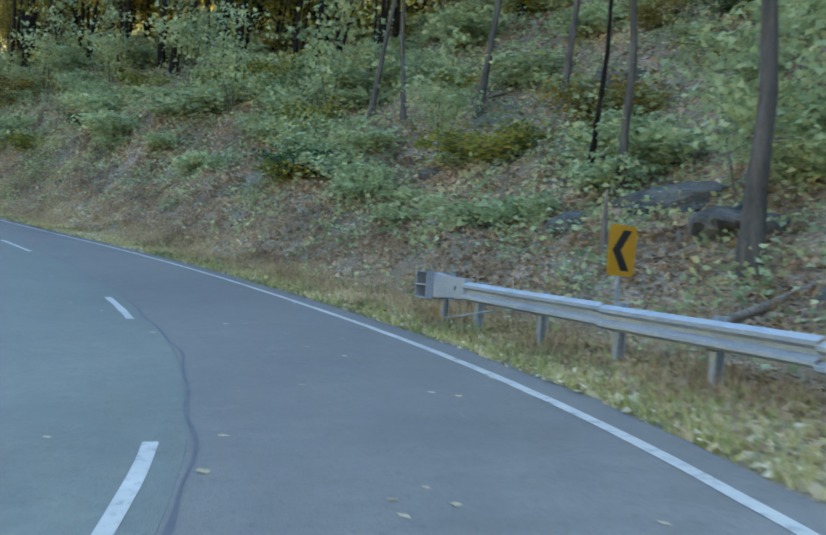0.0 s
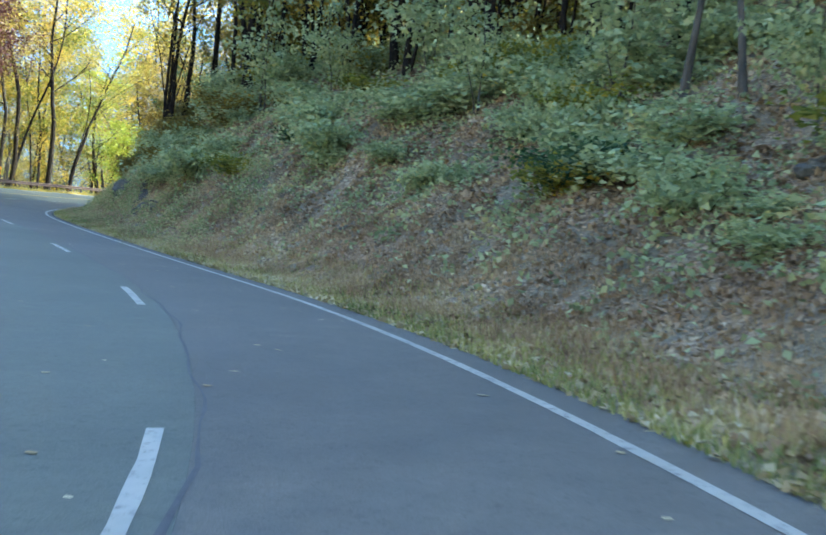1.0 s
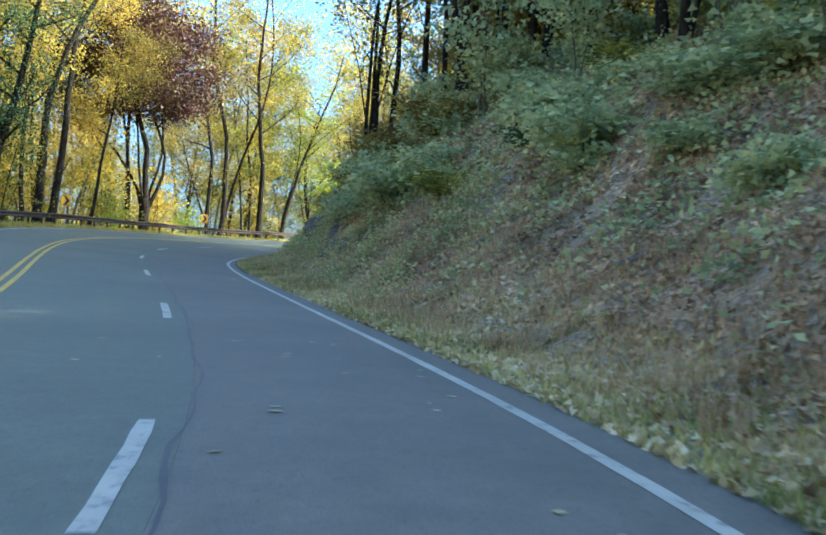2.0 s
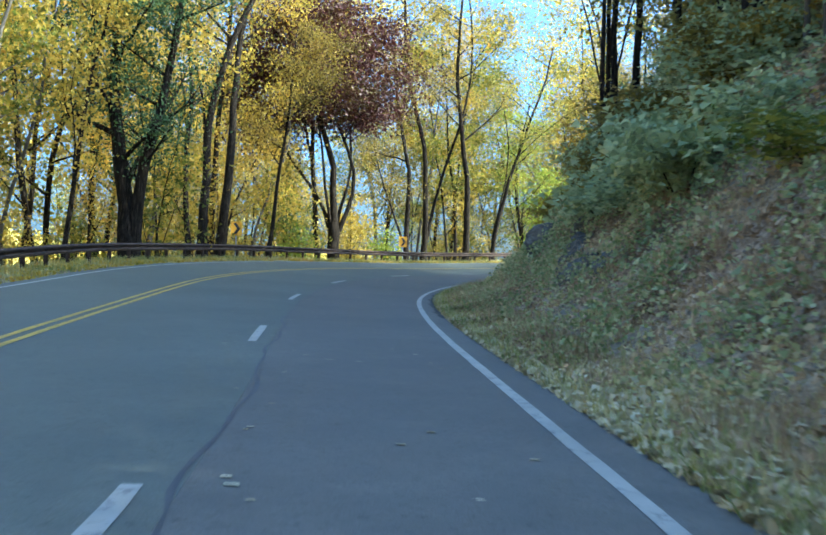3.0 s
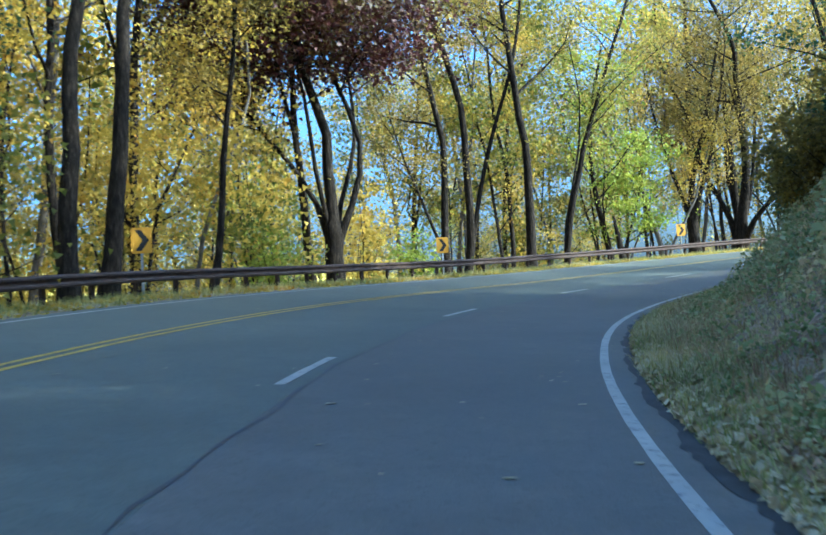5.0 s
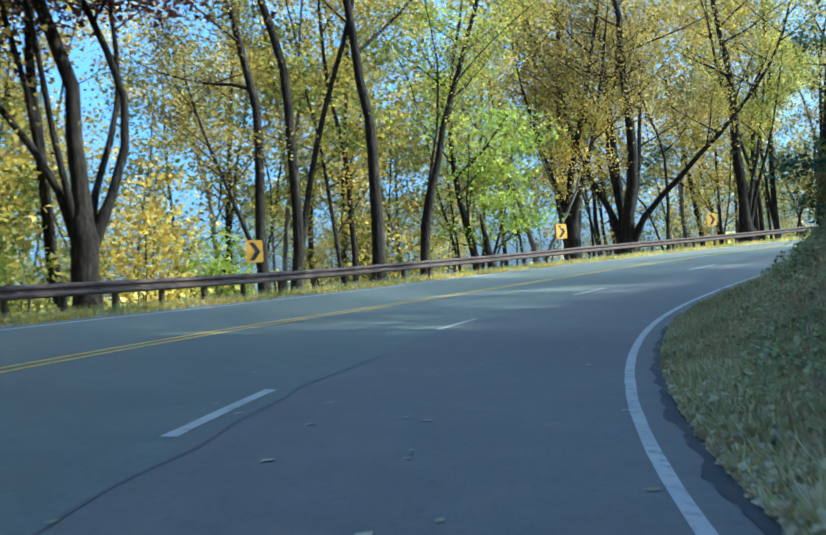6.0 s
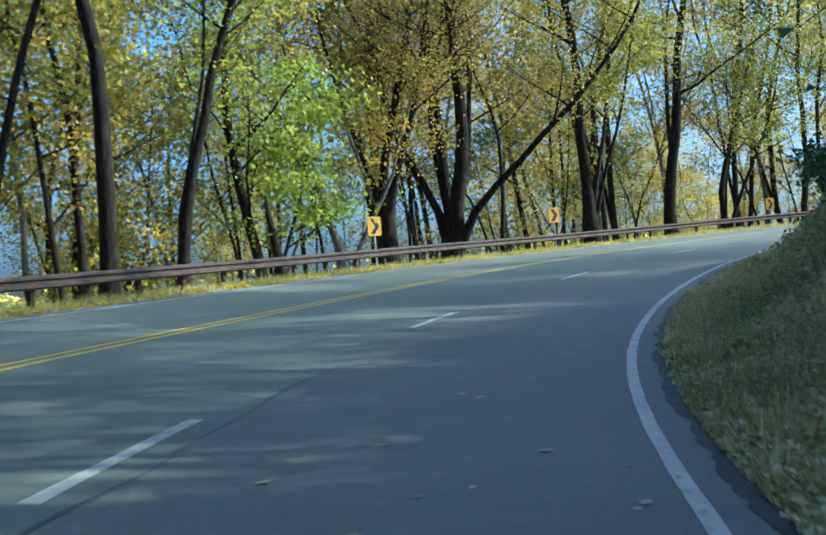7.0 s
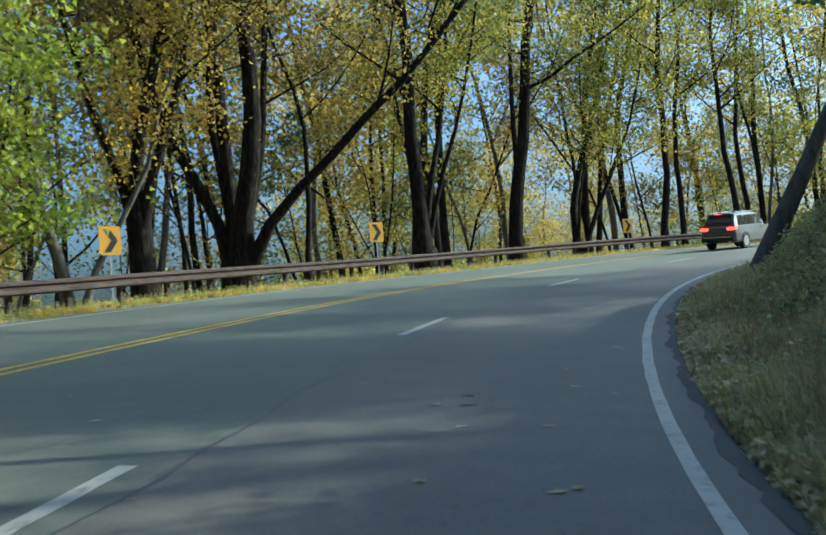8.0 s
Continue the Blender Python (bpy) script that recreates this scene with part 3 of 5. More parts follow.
# ---- chevron signs ----
def chevron_sign(s, l, aim, w, h, centre_up, point, label, lean=0.0):
    """aim: heading in degrees of the way the face looks; point: +1 the arrow points to the reader's right."""
    x, y = (float(v) for v in at(s, l))
    base = gz(x, y)
    sign = new("chevron_sign")
    sign.location, sign.rotation_euler = (x, y, base), (0, lean, radians(aim))
    tagged(sign, label, "road sign", "chevron signs along the bend")
    up = centre_up
    bm = bmesh.new()
    box(bm, (0, 0.03, (up + h * 0.3) / 2 - 0.25), (0.055, 0.03, up + h * 0.6 + 0.5))
    box(bm, (-0.03, 0.012, (up + h * 0.3) / 2 - 0.25), (0.012, 0.012, up + h * 0.6 + 0.5))
    box(bm, (0.03, 0.012, (up + h * 0.3) / 2 - 0.25), (0.012, 0.012, up + h * 0.6 + 0.5))
    part("post", bm, M_GREYPOST, sign)
    bm = bmesh.new()
    box(bm, (0, 0, up), (w, 0.005, h))
    bmesh.ops.bevel(bm, geom=[e for e in bm.edges if abs(e.verts[0].co.x - e.verts[1].co.x) < 1e-5 and abs(e.verts[0].co.z - e.verts[1].co.z) < 1e-5], offset=0.035, segments=3, affect="EDGES")
    panel = part("panel", bm, M_SIGN, sign, "yellow reflective panel")
    bm = bmesh.new()
    p = point
    a, t = 0.40 * h, 0.30 * w
    tip, back = p * 0.36 * w, -p * 0.30 * w
    ring = [(back, a), (back + p * t, a), (tip, 0), (back + p * t, -a), (back, -a), (tip - p * t * 1.05, 0)]
    fv = [bm.verts.new((px, -0.0045, up + pz)) for px, pz in ring]
    f1 = bm.faces.new((fv[0], fv[1], fv[2], fv[5]))
    f2 = bm.faces.new((fv[5], fv[2], fv[3], fv[4]))
    ext = bmesh.ops.extrude_face_region(bm, geom=[f1, f2])
    for v in ext["geom"]:
        if isinstance(v, bmesh.types.BMVert):
            v.co.y -= 0.002
    bmesh.ops.recalc_face_normals(bm, faces=bm.faces)
    part("arrow", bm, M_BLACK, panel, "black chevron arrow")
    return sign


chevron_sign(9.0, 6.72, 38, 0.61, 0.76, 1.42, -1, "yellow chevron sign with a black arrow behind the guard rail")
for s, l, aim in ((89.75, -10.3, 62), (109.75, -11.1, 56), (130.75, -10.6, 50), (143.75, -10.3, 42), (162.25, -11.3, 34)):
    chevron_sign(s, l, aim, 0.61, 0.76, 1.75, 1, "yellow chevron sign with a black arrow on a grey post")


# ---- trees ----
class Grower:
    """Collects the wood and the leaf places of one tree."""

    def __init__(self, seed):
        self.rng = random.Random(seed)
        self.reach = 1.0
        self.verts, self.faces, self.tips = [], [], []

    def limb(self, start, way, length, radius, level, top, up=0.12, wander=0.16, n=7, kids=5, first=0.3):
        r = self.rng
        steps = (max(5, int(length / 1.5)), max(3, min(5, int(length / 1.0))), 2)[level]
        pts, d = [Vector(start)], Vector(way).normalized()
        for i in range(steps):
            d = (d + Vector((r.gauss(0, wander), r.gauss(0, wander), r.gauss(0, wander * 0.5) + up)) * 0.5).normalized()
            pts.append(pts[-1] + d * (length / steps))
        end = 0.25 if level == 0 else 0.2
        radii = [radius * (1 - (1 - end) * (i / steps) ** 0.85) for i in range(steps + 1)]
        if level == 0:
            radii[0] *= 1.45
            pts[0] = pts[0] - Vector((0, 0, 0.5))
        tube(self.verts, self.faces, pts, radii, (n, 4, 3)[level])
        if level < top:
            for k in range(kids):
                f = first + (1 - first) * (k + r.uniform(0.1, 0.9)) / kids
                q = f * steps
                i = min(int(q), steps - 1)
                p = pts[i].lerp(pts[i + 1], q - i)
                a = r.uniform(0, 6.283)
                side = Vector((math.cos(a), math.sin(a), r.uniform(0.25, 0.9)))
                self.limb(p, side, length * r.uniform(0.22, 0.42) * (1.25 - 0.6 * f) * (self.reach if level == 0 else 1.0), radii[i] * r.uniform(0.35, 0.55), level + 1, top, 0.10, 0.24, n, max(3, kids - 2), 0.25)
        if level >= max(1, top - 1):
            for i in range(1, len(pts)):
                self.tips.append(pts[i])
        return pts

    def leaves(self, count, size, spread_, tips=None, corners=4):
        """A cloud of single leaves round the twigs, as an array of quads."""
        rng = np.random.RandomState(self.rng.randint(0, 10 ** 6))
        t = np.array([tuple(p) for p in (tips or self.tips)])
        pick = t[rng.randint(0, len(t), count)]
        pos = pick + rng.normal(0, 1, (count, 3)) * np.array(spread_) * rng.uniform(0.3, 1.0, (count, 1))
        return leaf_quads(rng, pos, size, 0.0, corners)


def leaf_quads(rng, pos, size, flat=0.0, corners=4):
    n = len(pos)
    a = rng.normal(0, 1, (n, 3))
    a[:, 2] *= 1 - flat
    a /= np.linalg.norm(a, axis=1)[:, None]
    b = rng.normal(0, 1, (n, 3))
    b[:, 2] *= 1 - flat
    b -= a * (a * b).sum(1)[:, None]
    b /= np.linalg.norm(b, axis=1)[:, None]
    c = np.cross(a, b)
    sz = size * rng.uniform(0.6, 1.3, (n, 1))
    if corners == 3:
        return np.stack([pos - a * sz * 0.5 - b * sz * 0.28, pos + b * sz * 0.62, pos + a * sz * 0.6 - b * sz * 0.2], 1)
    fold = c * sz * 0.18
    return np.stack([pos - a * sz * 0.5, pos + b * sz * 0.36 + fold, pos + a * sz * 0.55, pos - b * sz * 0.36 + fold], 1)


def make_tree(name, seed, height, radius, stems, crown, leaf, bark, top=2, kids=7, first=0.35, size=0.22, count=2600, spread_=(0.8, 0.8, 0.55), wander=0.13, label="", group="", bole=0.0, reach=1.0):
    """stems: ways of the main stems (x, y, z, share of the height, share of the girth). The tree stands at the origin."""
    g = Grower(seed)
    g.reach = reach
    for x, y, z, hs, rs in stems:
        g.limb((x * radius * 0.6, y * radius * 0.6, bole * 0.75 + 0.5 * (bole > 0)), (x, y, z), height * hs - bole, radius * rs, 0, top, 0.02 if abs(x) > 0.6 else 0.10 + 0.10 * (bole > 0), wander, 8, kids, first)
    if bole:
        r_ = g.rng
        pts = [Vector((r_.gauss(0, 0.05), r_.gauss(0, 0.05), -0.5 + (bole + 0.9) * k / 5)) for k in range(6)]
        tube(g.verts, g.faces, pts, [radius * q for q in (1.95, 1.6, 1.4, 1.3, 1.3, 1.1)], 10)
    tree = new(name)
    tagged(tree, label, "tree", group)
    part("trunk", mesh_of("trunk", g.verts, g.faces, bark, True), None, tree)
    if count:
        part("crown", quads_mesh("crown", g.leaves(count, size, spread_, corners=3 if size > 0.16 else 4), leaf), None, tree, crown)
    return tree


ONE = [(0.03, 0.02, 1, 1, 1)]
def settle(tree, s, l, turn=0.0, lean=(0, 0)):
    x, y = (float(v) for v in at(s, l))
    tree.matrix_basis = Matrix.Translation((x, y, gz(x, y) - 0.05)) @ pose(0, 0, 0, lean[0], lean[1], turn)


def settle_copy(tree, s, l, turn, scale, lean=(0, 0)):
    x, y = (float(v) for v in at(s, l))
    c = copy_thing(tree, Matrix.Translation((x, y, gz(x, y) - 0.05)) @ pose(0, 0, 0, lean[0], lean[1], turn))
    c.scale = (scale, scale, scale * 1.0)
    return c


# trees that stand out, along the outer rail
HERO = "trees close behind the rusty guard rail"
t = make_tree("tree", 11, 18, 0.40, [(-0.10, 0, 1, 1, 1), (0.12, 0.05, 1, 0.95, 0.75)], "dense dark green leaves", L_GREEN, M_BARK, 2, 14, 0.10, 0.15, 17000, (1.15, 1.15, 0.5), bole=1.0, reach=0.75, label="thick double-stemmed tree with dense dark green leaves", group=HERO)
settle(t, 80.5, -10.9, 20)
t = make_tree("tree", 12, 24, 0.30, [(0.07, 0, 1, 1, 1)], "thin gold leaves high up", L_GOLD, M_BARK, 2, 9, 0.45, 0.14, 9500, wander=0.12, label="tall slender dark tree with gold leaves high up", group=HERO)
settle(t, 87.5, -11.0, 0)
t = make_tree("tree", 13, 24, 0.29, [(0.16, 0.02, 1, 1, 1)], "thin gold leaves high up", L_GOLD, M_BARK, 2, 9, 0.45, 0.14, 9500, wander=0.13, label="tall slender leaning dark tree with gold leaves", group=HERO)
settle(t, 88.9, -11.0, 25)
t = make_tree("tree", 14, 14, 0.15, [(0.16, 0.0, 1, 1, 1)], "sparse gold leaves", L_BROWN, M_BARK, 2, 8, 0.35, 0.14, 6500, label="thin leaning dark tree with sparse brown leaves", group=HERO)
settle(t, 94.25, -11.2, 30)
t = make_tree("maple_tree", 15, 21, 0.31, [(-0.03, 0, 1, 1, 0.95), (0.50, -0.1, 1, 0.86, 0.55), (-0.36, 0.2, 1, 0.85, 0.5), (0.16, 0.3, 1, 0.9, 0.4), (-0.14, -0.2, 1, 0.8, 0.4)], "wide dark red and olive crown", L_RED, M_BARK, 2, 15, 0.42, 0.21, 46000, (2.0, 2.0, 0.40), wander=0.24, bole=3.0, label="spreading multi-stemmed maple with dark red autumn leaves", group=HERO)
settle(t, 104.2, -12.8, 30)
t = make_tree("tree", 16, 20, 0.24, [(0.04, 0, 1, 1, 1), (-0.30, 0.1, 0.9, 0.6, 0.5)], "olive-brown leaves", L_BROWN, M_BARK, 2, 9, 0.4, 0.14, 9000, wander=0.2, label="dark crooked tree with a side stem and olive leaves", group=HERO)
settle(t, 112.6, -13.1, 10)
t = make_tree("tree", 17, 23, 0.31, [(0.15, 0, 1, 1, 1)], "sparse olive-gold leaves", L_BROWN, M_BARK, 2, 9, 0.4, 0.14, 9000, wander=0.11, label="tall slanting dark tree with rough bark and sparse olive leaves", group=HERO)
settle(t, 119.0, -12.6, 0)
t = make_tree("tree", 18, 21, 0.17, [(-0.05, 0, 1, 1, 1)], "sparse gold leaves", L_GOLD, M_BARK, 2, 8, 0.35, 0.14, 7000, label="slim straight dark tree with gold leaves", group=HERO)
settle(t, 121.4, -15.8, 15)
t = make_tree("tree", 31, 20, 0.22, [(0.03, 0, 1, 1, 1), (-0.2, 0.1, 1, 0.7, 0.5)], "olive leaves", L_LIME, M_BARK, 2, 8, 0.4, 0.14, 7000, wander=0.18, label="forked dark tree with thin olive leaves", group=HERO)
settle(t, 122.5, -12.8, 0)
t = make_tree("tree", 19, 15, 0.24, [(-0.08, 0, 1, 1, 1), (0.3, 0.2, 1, 0.6, 0.4)], "bright yellow-green layered leaves", L_BRIGHT, M_BARK, 2, 13, 0.14, 0.17, 8500, (1.3, 1.3, 0.2), wander=0.16, reach=0.8, label="leafy tree with bright lime-green leaves in layers", group=HERO)
settle(t, 128.2, -13.8, 15)
t = make_tree("broken_tree", 20, 3.4, 0.30, [(-0.14, 0, 1, 1, 1)], "", L_LIME, M_BARK, 0, 0, 0.4, 0.2, 0, label="short broken tree trunk behind the guard rail", group=HERO)
settle(t, 127.4, -12.4, 0)
t = make_tree("tree", 32, 18, 0.30, [(-0.05, 0, 1, 1, 0.8), (0.34, 0, 1, 0.85, 0.6), (-0.28, 0.1, 1, 0.8, 0.5)], "sparse olive leaves", L_BROWN, M_BARK, 2, 9, 0.36, 0.14, 10000, wander=0.26, bole=3.2, label="dark crooked tree forking high into black limbs", group=HERO)
settle(t, 134.6, -12.8, 0)
t = make_tree("tree", 33, 17, 0.20, [(0.06, 0, 1, 1, 1), (0.4, 0, 1, 0.6, 0.6)], "sparse gold leaves", L_GOLD, M_BARK_PALE, 2, 8, 0.4, 0.14, 6000, wander=0.24, label="crooked pale-barked tree with sparse gold leaves", group=HERO)
settle(t, 132.6, -13.6, 0)
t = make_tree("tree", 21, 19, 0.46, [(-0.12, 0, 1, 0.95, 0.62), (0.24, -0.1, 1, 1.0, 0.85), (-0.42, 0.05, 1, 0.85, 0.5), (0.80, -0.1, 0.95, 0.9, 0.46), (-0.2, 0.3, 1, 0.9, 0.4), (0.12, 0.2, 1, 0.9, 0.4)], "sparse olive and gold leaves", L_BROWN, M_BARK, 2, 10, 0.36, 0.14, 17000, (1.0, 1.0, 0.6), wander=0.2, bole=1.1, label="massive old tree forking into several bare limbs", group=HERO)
settle(t, 138.0, -11.9, 0)
t = make_tree("tree", 22, 15, 0.13, [(0.02, 0, 1, 1, 1)], "olive leaves", L_BROWN, M_BARK, 2, 7, 0.4, 0.14, 5000, wander=0.18, label="thin dark tree with a few olive leaves", group=HERO)
settle(t, 141.25, -11.6, 0)
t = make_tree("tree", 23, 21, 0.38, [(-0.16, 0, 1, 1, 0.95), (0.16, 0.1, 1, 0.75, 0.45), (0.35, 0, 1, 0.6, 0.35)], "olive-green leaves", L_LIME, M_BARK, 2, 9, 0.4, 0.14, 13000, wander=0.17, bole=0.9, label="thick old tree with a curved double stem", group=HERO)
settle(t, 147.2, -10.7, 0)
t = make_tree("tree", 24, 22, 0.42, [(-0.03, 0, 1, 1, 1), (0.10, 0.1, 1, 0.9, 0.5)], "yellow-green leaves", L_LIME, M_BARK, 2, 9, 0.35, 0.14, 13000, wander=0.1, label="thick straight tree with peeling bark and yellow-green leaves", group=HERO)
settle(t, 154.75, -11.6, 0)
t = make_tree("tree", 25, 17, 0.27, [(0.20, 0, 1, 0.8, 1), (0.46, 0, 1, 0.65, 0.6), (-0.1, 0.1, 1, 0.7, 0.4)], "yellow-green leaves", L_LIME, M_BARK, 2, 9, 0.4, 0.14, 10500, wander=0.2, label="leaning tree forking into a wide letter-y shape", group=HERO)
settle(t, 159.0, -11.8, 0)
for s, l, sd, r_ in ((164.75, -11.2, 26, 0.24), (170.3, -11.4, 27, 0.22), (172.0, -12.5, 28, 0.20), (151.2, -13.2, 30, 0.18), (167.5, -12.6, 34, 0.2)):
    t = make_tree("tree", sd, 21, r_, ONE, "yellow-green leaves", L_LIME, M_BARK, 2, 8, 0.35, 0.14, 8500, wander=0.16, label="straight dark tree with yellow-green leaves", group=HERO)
    settle(t, s, l, sd * 40)

# kinds of woodland tree, repeated down the slope
WOOD = "woodland trees on the slope below the road"
kinds = []
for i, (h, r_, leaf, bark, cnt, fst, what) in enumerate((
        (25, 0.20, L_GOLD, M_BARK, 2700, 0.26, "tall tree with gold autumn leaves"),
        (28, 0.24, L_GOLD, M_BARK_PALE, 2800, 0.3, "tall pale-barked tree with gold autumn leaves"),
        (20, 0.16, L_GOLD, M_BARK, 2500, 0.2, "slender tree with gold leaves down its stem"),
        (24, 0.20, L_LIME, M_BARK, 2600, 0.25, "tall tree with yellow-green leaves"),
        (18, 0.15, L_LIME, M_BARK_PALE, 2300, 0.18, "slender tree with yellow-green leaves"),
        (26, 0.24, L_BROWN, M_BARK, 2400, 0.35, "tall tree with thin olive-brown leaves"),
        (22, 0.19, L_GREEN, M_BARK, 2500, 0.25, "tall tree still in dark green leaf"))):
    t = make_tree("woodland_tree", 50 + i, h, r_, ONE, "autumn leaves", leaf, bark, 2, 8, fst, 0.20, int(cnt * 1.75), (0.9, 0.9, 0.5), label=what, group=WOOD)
    kinds.append(t)
rt = random.Random(77)
spots = []
def free(x, y, gap):
    if all((x - a) ** 2 + (y - b) ** 2 > gap * gap for a, b in spots):
        spots.append((x, y))
        return True
    return False
for i, kd in enumerate(kinds):
    settle(kd, 84 + 13 * i, -20 - 2 * i, i * 50)
    x, y = at(84 + 13 * i, -20 - 2 * i)
    spots.append((float(x), float(y)))
made = 0
for tries in range(4000):
    s = rt.uniform(66, 235)
    l = -12.2 - 70 * rt.random() ** 1.25
    x, y = (float(v) for v in at(s, l))
    if not free(x, y, 2.6) or (s > 112 and rt.random() < 0.4):
        continue
    ss_, ll_ = locate(np.array([x]), np.array([y]))
    if ll_[0] > -12.0:
        continue
    settle_copy(rt.choices(kinds, (4, 4, 4, 3, 3, 2, 0.7) if s < 122 else (1.2, 1.2, 1.2, 4, 3, 4, 3))[0], s, l, rt.uniform(0, 360), rt.uniform(0.75, 1.15), (rt.uniform(-3, 3), rt.uniform(-3, 3)))
    made += 1
    if made >= 88:
        break
made = 0
for tries in range(1500):
    s, l = rt.uniform(120, 230), -12.6 - 42 * rt.random()
    x, y = (float(v) for v in at(s, l))
    if not free(x, y, 2.4) or locate(np.array([x]), np.array([y]))[1][0] > -12.2:
        continue
    settle_copy(rt.choices(kinds, (1.6, 1.6, 1.6, 4, 3, 3, 2.5))[0], s, l, rt.uniform(0, 360), rt.uniform(0.8, 1.2), (rt.uniform(-4, 4), rt.uniform(-4, 4)))
    made += 1
    if made >= 30:
        break

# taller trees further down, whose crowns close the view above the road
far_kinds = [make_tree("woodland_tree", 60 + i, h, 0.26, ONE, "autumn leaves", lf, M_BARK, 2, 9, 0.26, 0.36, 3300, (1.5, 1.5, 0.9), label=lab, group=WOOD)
             for i, (h, lf, lab) in enumerate(((31, L_GOLD, "very tall tree with a deep gold crown"), (29, L_LIME, "very tall tree with a yellow-green crown"), (30, L_BROWN, "very tall tree with an olive-brown crown")))]
for i, kd in enumerate(far_kinds):
    settle(kd, 92 + 16 * i, -38 - 5 * i, 70 * i)
made = 0
for tries in range(1500):
    s, l = rt.uniform(60, 215), -26 - 36 * rt.random()
    x, y = (float(v) for v in at(s, l))
    if not free(x, y, 3.4) or (s > 108 and rt.random() < 0.65) or locate(np.array([x]), np.array([y]))[1][0] > -24:
        continue
    settle_copy(rt.choices(far_kinds, (5, 2, 1.5) if s < 122 else (2, 3, 2))[0], s, l, rt.uniform(0, 360), rt.uniform(0.85, 1.15), (rt.uniform(-3, 3), rt.uniform(-3, 3)))
    made += 1
    if made >= 48:
        break
high = make_tree("woodland_tree", 66, 31, 0.27, [(0.03, 0.02, 1, 1, 1), (0.2, 0.1, 1, 0.95, 0.6)], "gold leaves high up", L_GOLD, M_BARK, 2, 10, 0.5, 0.26, 6000, (1.5, 1.5, 0.8), label="very tall tree with a gold crown on a long bare stem", group=WOOD)
settle(high, 117, -15.5, 0)
for s, l, sc in ((141, -19, 1.0), (106, -15.5, 0.85), (98.5, -18, 0.9), (152, -14.5, 0.9), (157, -18.5, 0.95), (162.5, -14.3, 0.85), (168.5, -18, 0.95), (175, -15, 0.85), (181, -19, 0.9)):
    settle_copy(high, s, l, s * 67, sc, (rt.uniform(-2, 2), rt.uniform(-2, 2)))

# thin bare-stemmed trees that fill the wood
POLE = "thin pole trees in the wood"
poles = [make_tree("pole_tree", 80 + i, h, r_, [(ln, 0.02, 1, 1, 1)], "fine autumn leaves", lf, bk, 2, 8, 0.22, 0.165, int(n_ * 1.45), (0.95, 0.95, 0.5), wander=0.2, reach=0.7, label=lab, group=POLE)
         for i, (h, r_, ln, lf, bk, n_, lab) in enumerate(((15, 0.085, 0.05, L_GOLD, M_BARK, 1500, "thin dark tree with fine gold leaves"), (18, 0.11, -0.06, L_GOLD, M_BARK_PALE, 1600, "thin pale tree with fine gold leaves"),
                                                             (13, 0.07, 0.12, L_LIME, M_BARK, 1400, "thin leaning tree with yellow-green leaves"), (16, 0.10, 0.0, L_BROWN, M_BARK, 1300, "thin dark tree with sparse brown leaves")))]
for i, kd in enumerate(poles):
    settle(kd, 90 + 14 * i, -15.5 - i, 40 * i)
made = 0
for tries in range(2500):
    s, l = rt.uniform(64, 225), -14.5 - 44 * rt.random() ** 1.3
    x, y = (float(v) for v in at(s, l))
    if not free(x, y, 1.7) or locate(np.array([x]), np.array([y]))[1][0] > -11.4:
        continue
    settle_copy(rt.choices(poles, (5, 4, 2, 2) if s < 120 else (2, 2, 4, 4))[0], s, l, rt.uniform(0, 360), rt.uniform(0.75, 1.2), (rt.uniform(-4, 4), rt.uniform(-4, 4)))
    made += 1
    if made >= 150:
        break

# low understory on the slope
UNDER = "young understory trees on the slope"
saps = [make_tree("sapling", 70 + i, h, 0.05, [(0.1, 0, 1, 1, 1), (-0.3, 0.2, 1, 0.8, 0.7), (0.2, -0.3, 1, 0.7, 0.6)], "leaves", lf, M_BARK, 1, 7, 0.12, 0.19, n_, (1.0, 1.0, 0.4), label=lab, group=UNDER)
        for i, (h, lf, n_, lab) in enumerate(((7.5, L_GOLD, 1300, "young tree with gold leaves"), (6, L_LIME, 1200, "young tree with yellow-green leaves"), (3.2, L_BRIGHT, 900, "bright green leafy shrub")))]
for i, kd in enumerate(saps):
    settle(kd, 96 + 9 * i, -16, 0)
made = 0
for tries in range(900):
    s, l = rt.uniform(66, 215), -11.2 - 34 * rt.random() ** 1.4
    x, y = (float(v) for v in at(s, l))
    if locate(np.array([x]), np.array([y]))[1][0] > -11.0:
        continue
    if s > 112 and l > -17:
        continue
    if l > -14 and min(abs(s - q) for q in (90.6, 110.0)) < 6:
        continue
    settle_copy(rt.choices(saps, (5, 3, 1.2) if s < 118 else (1.5, 4, 2))[0], s, l, rt.uniform(0, 360), rt.uniform(0.6, 1.2))
    made += 1
    if made >= 66:
        break

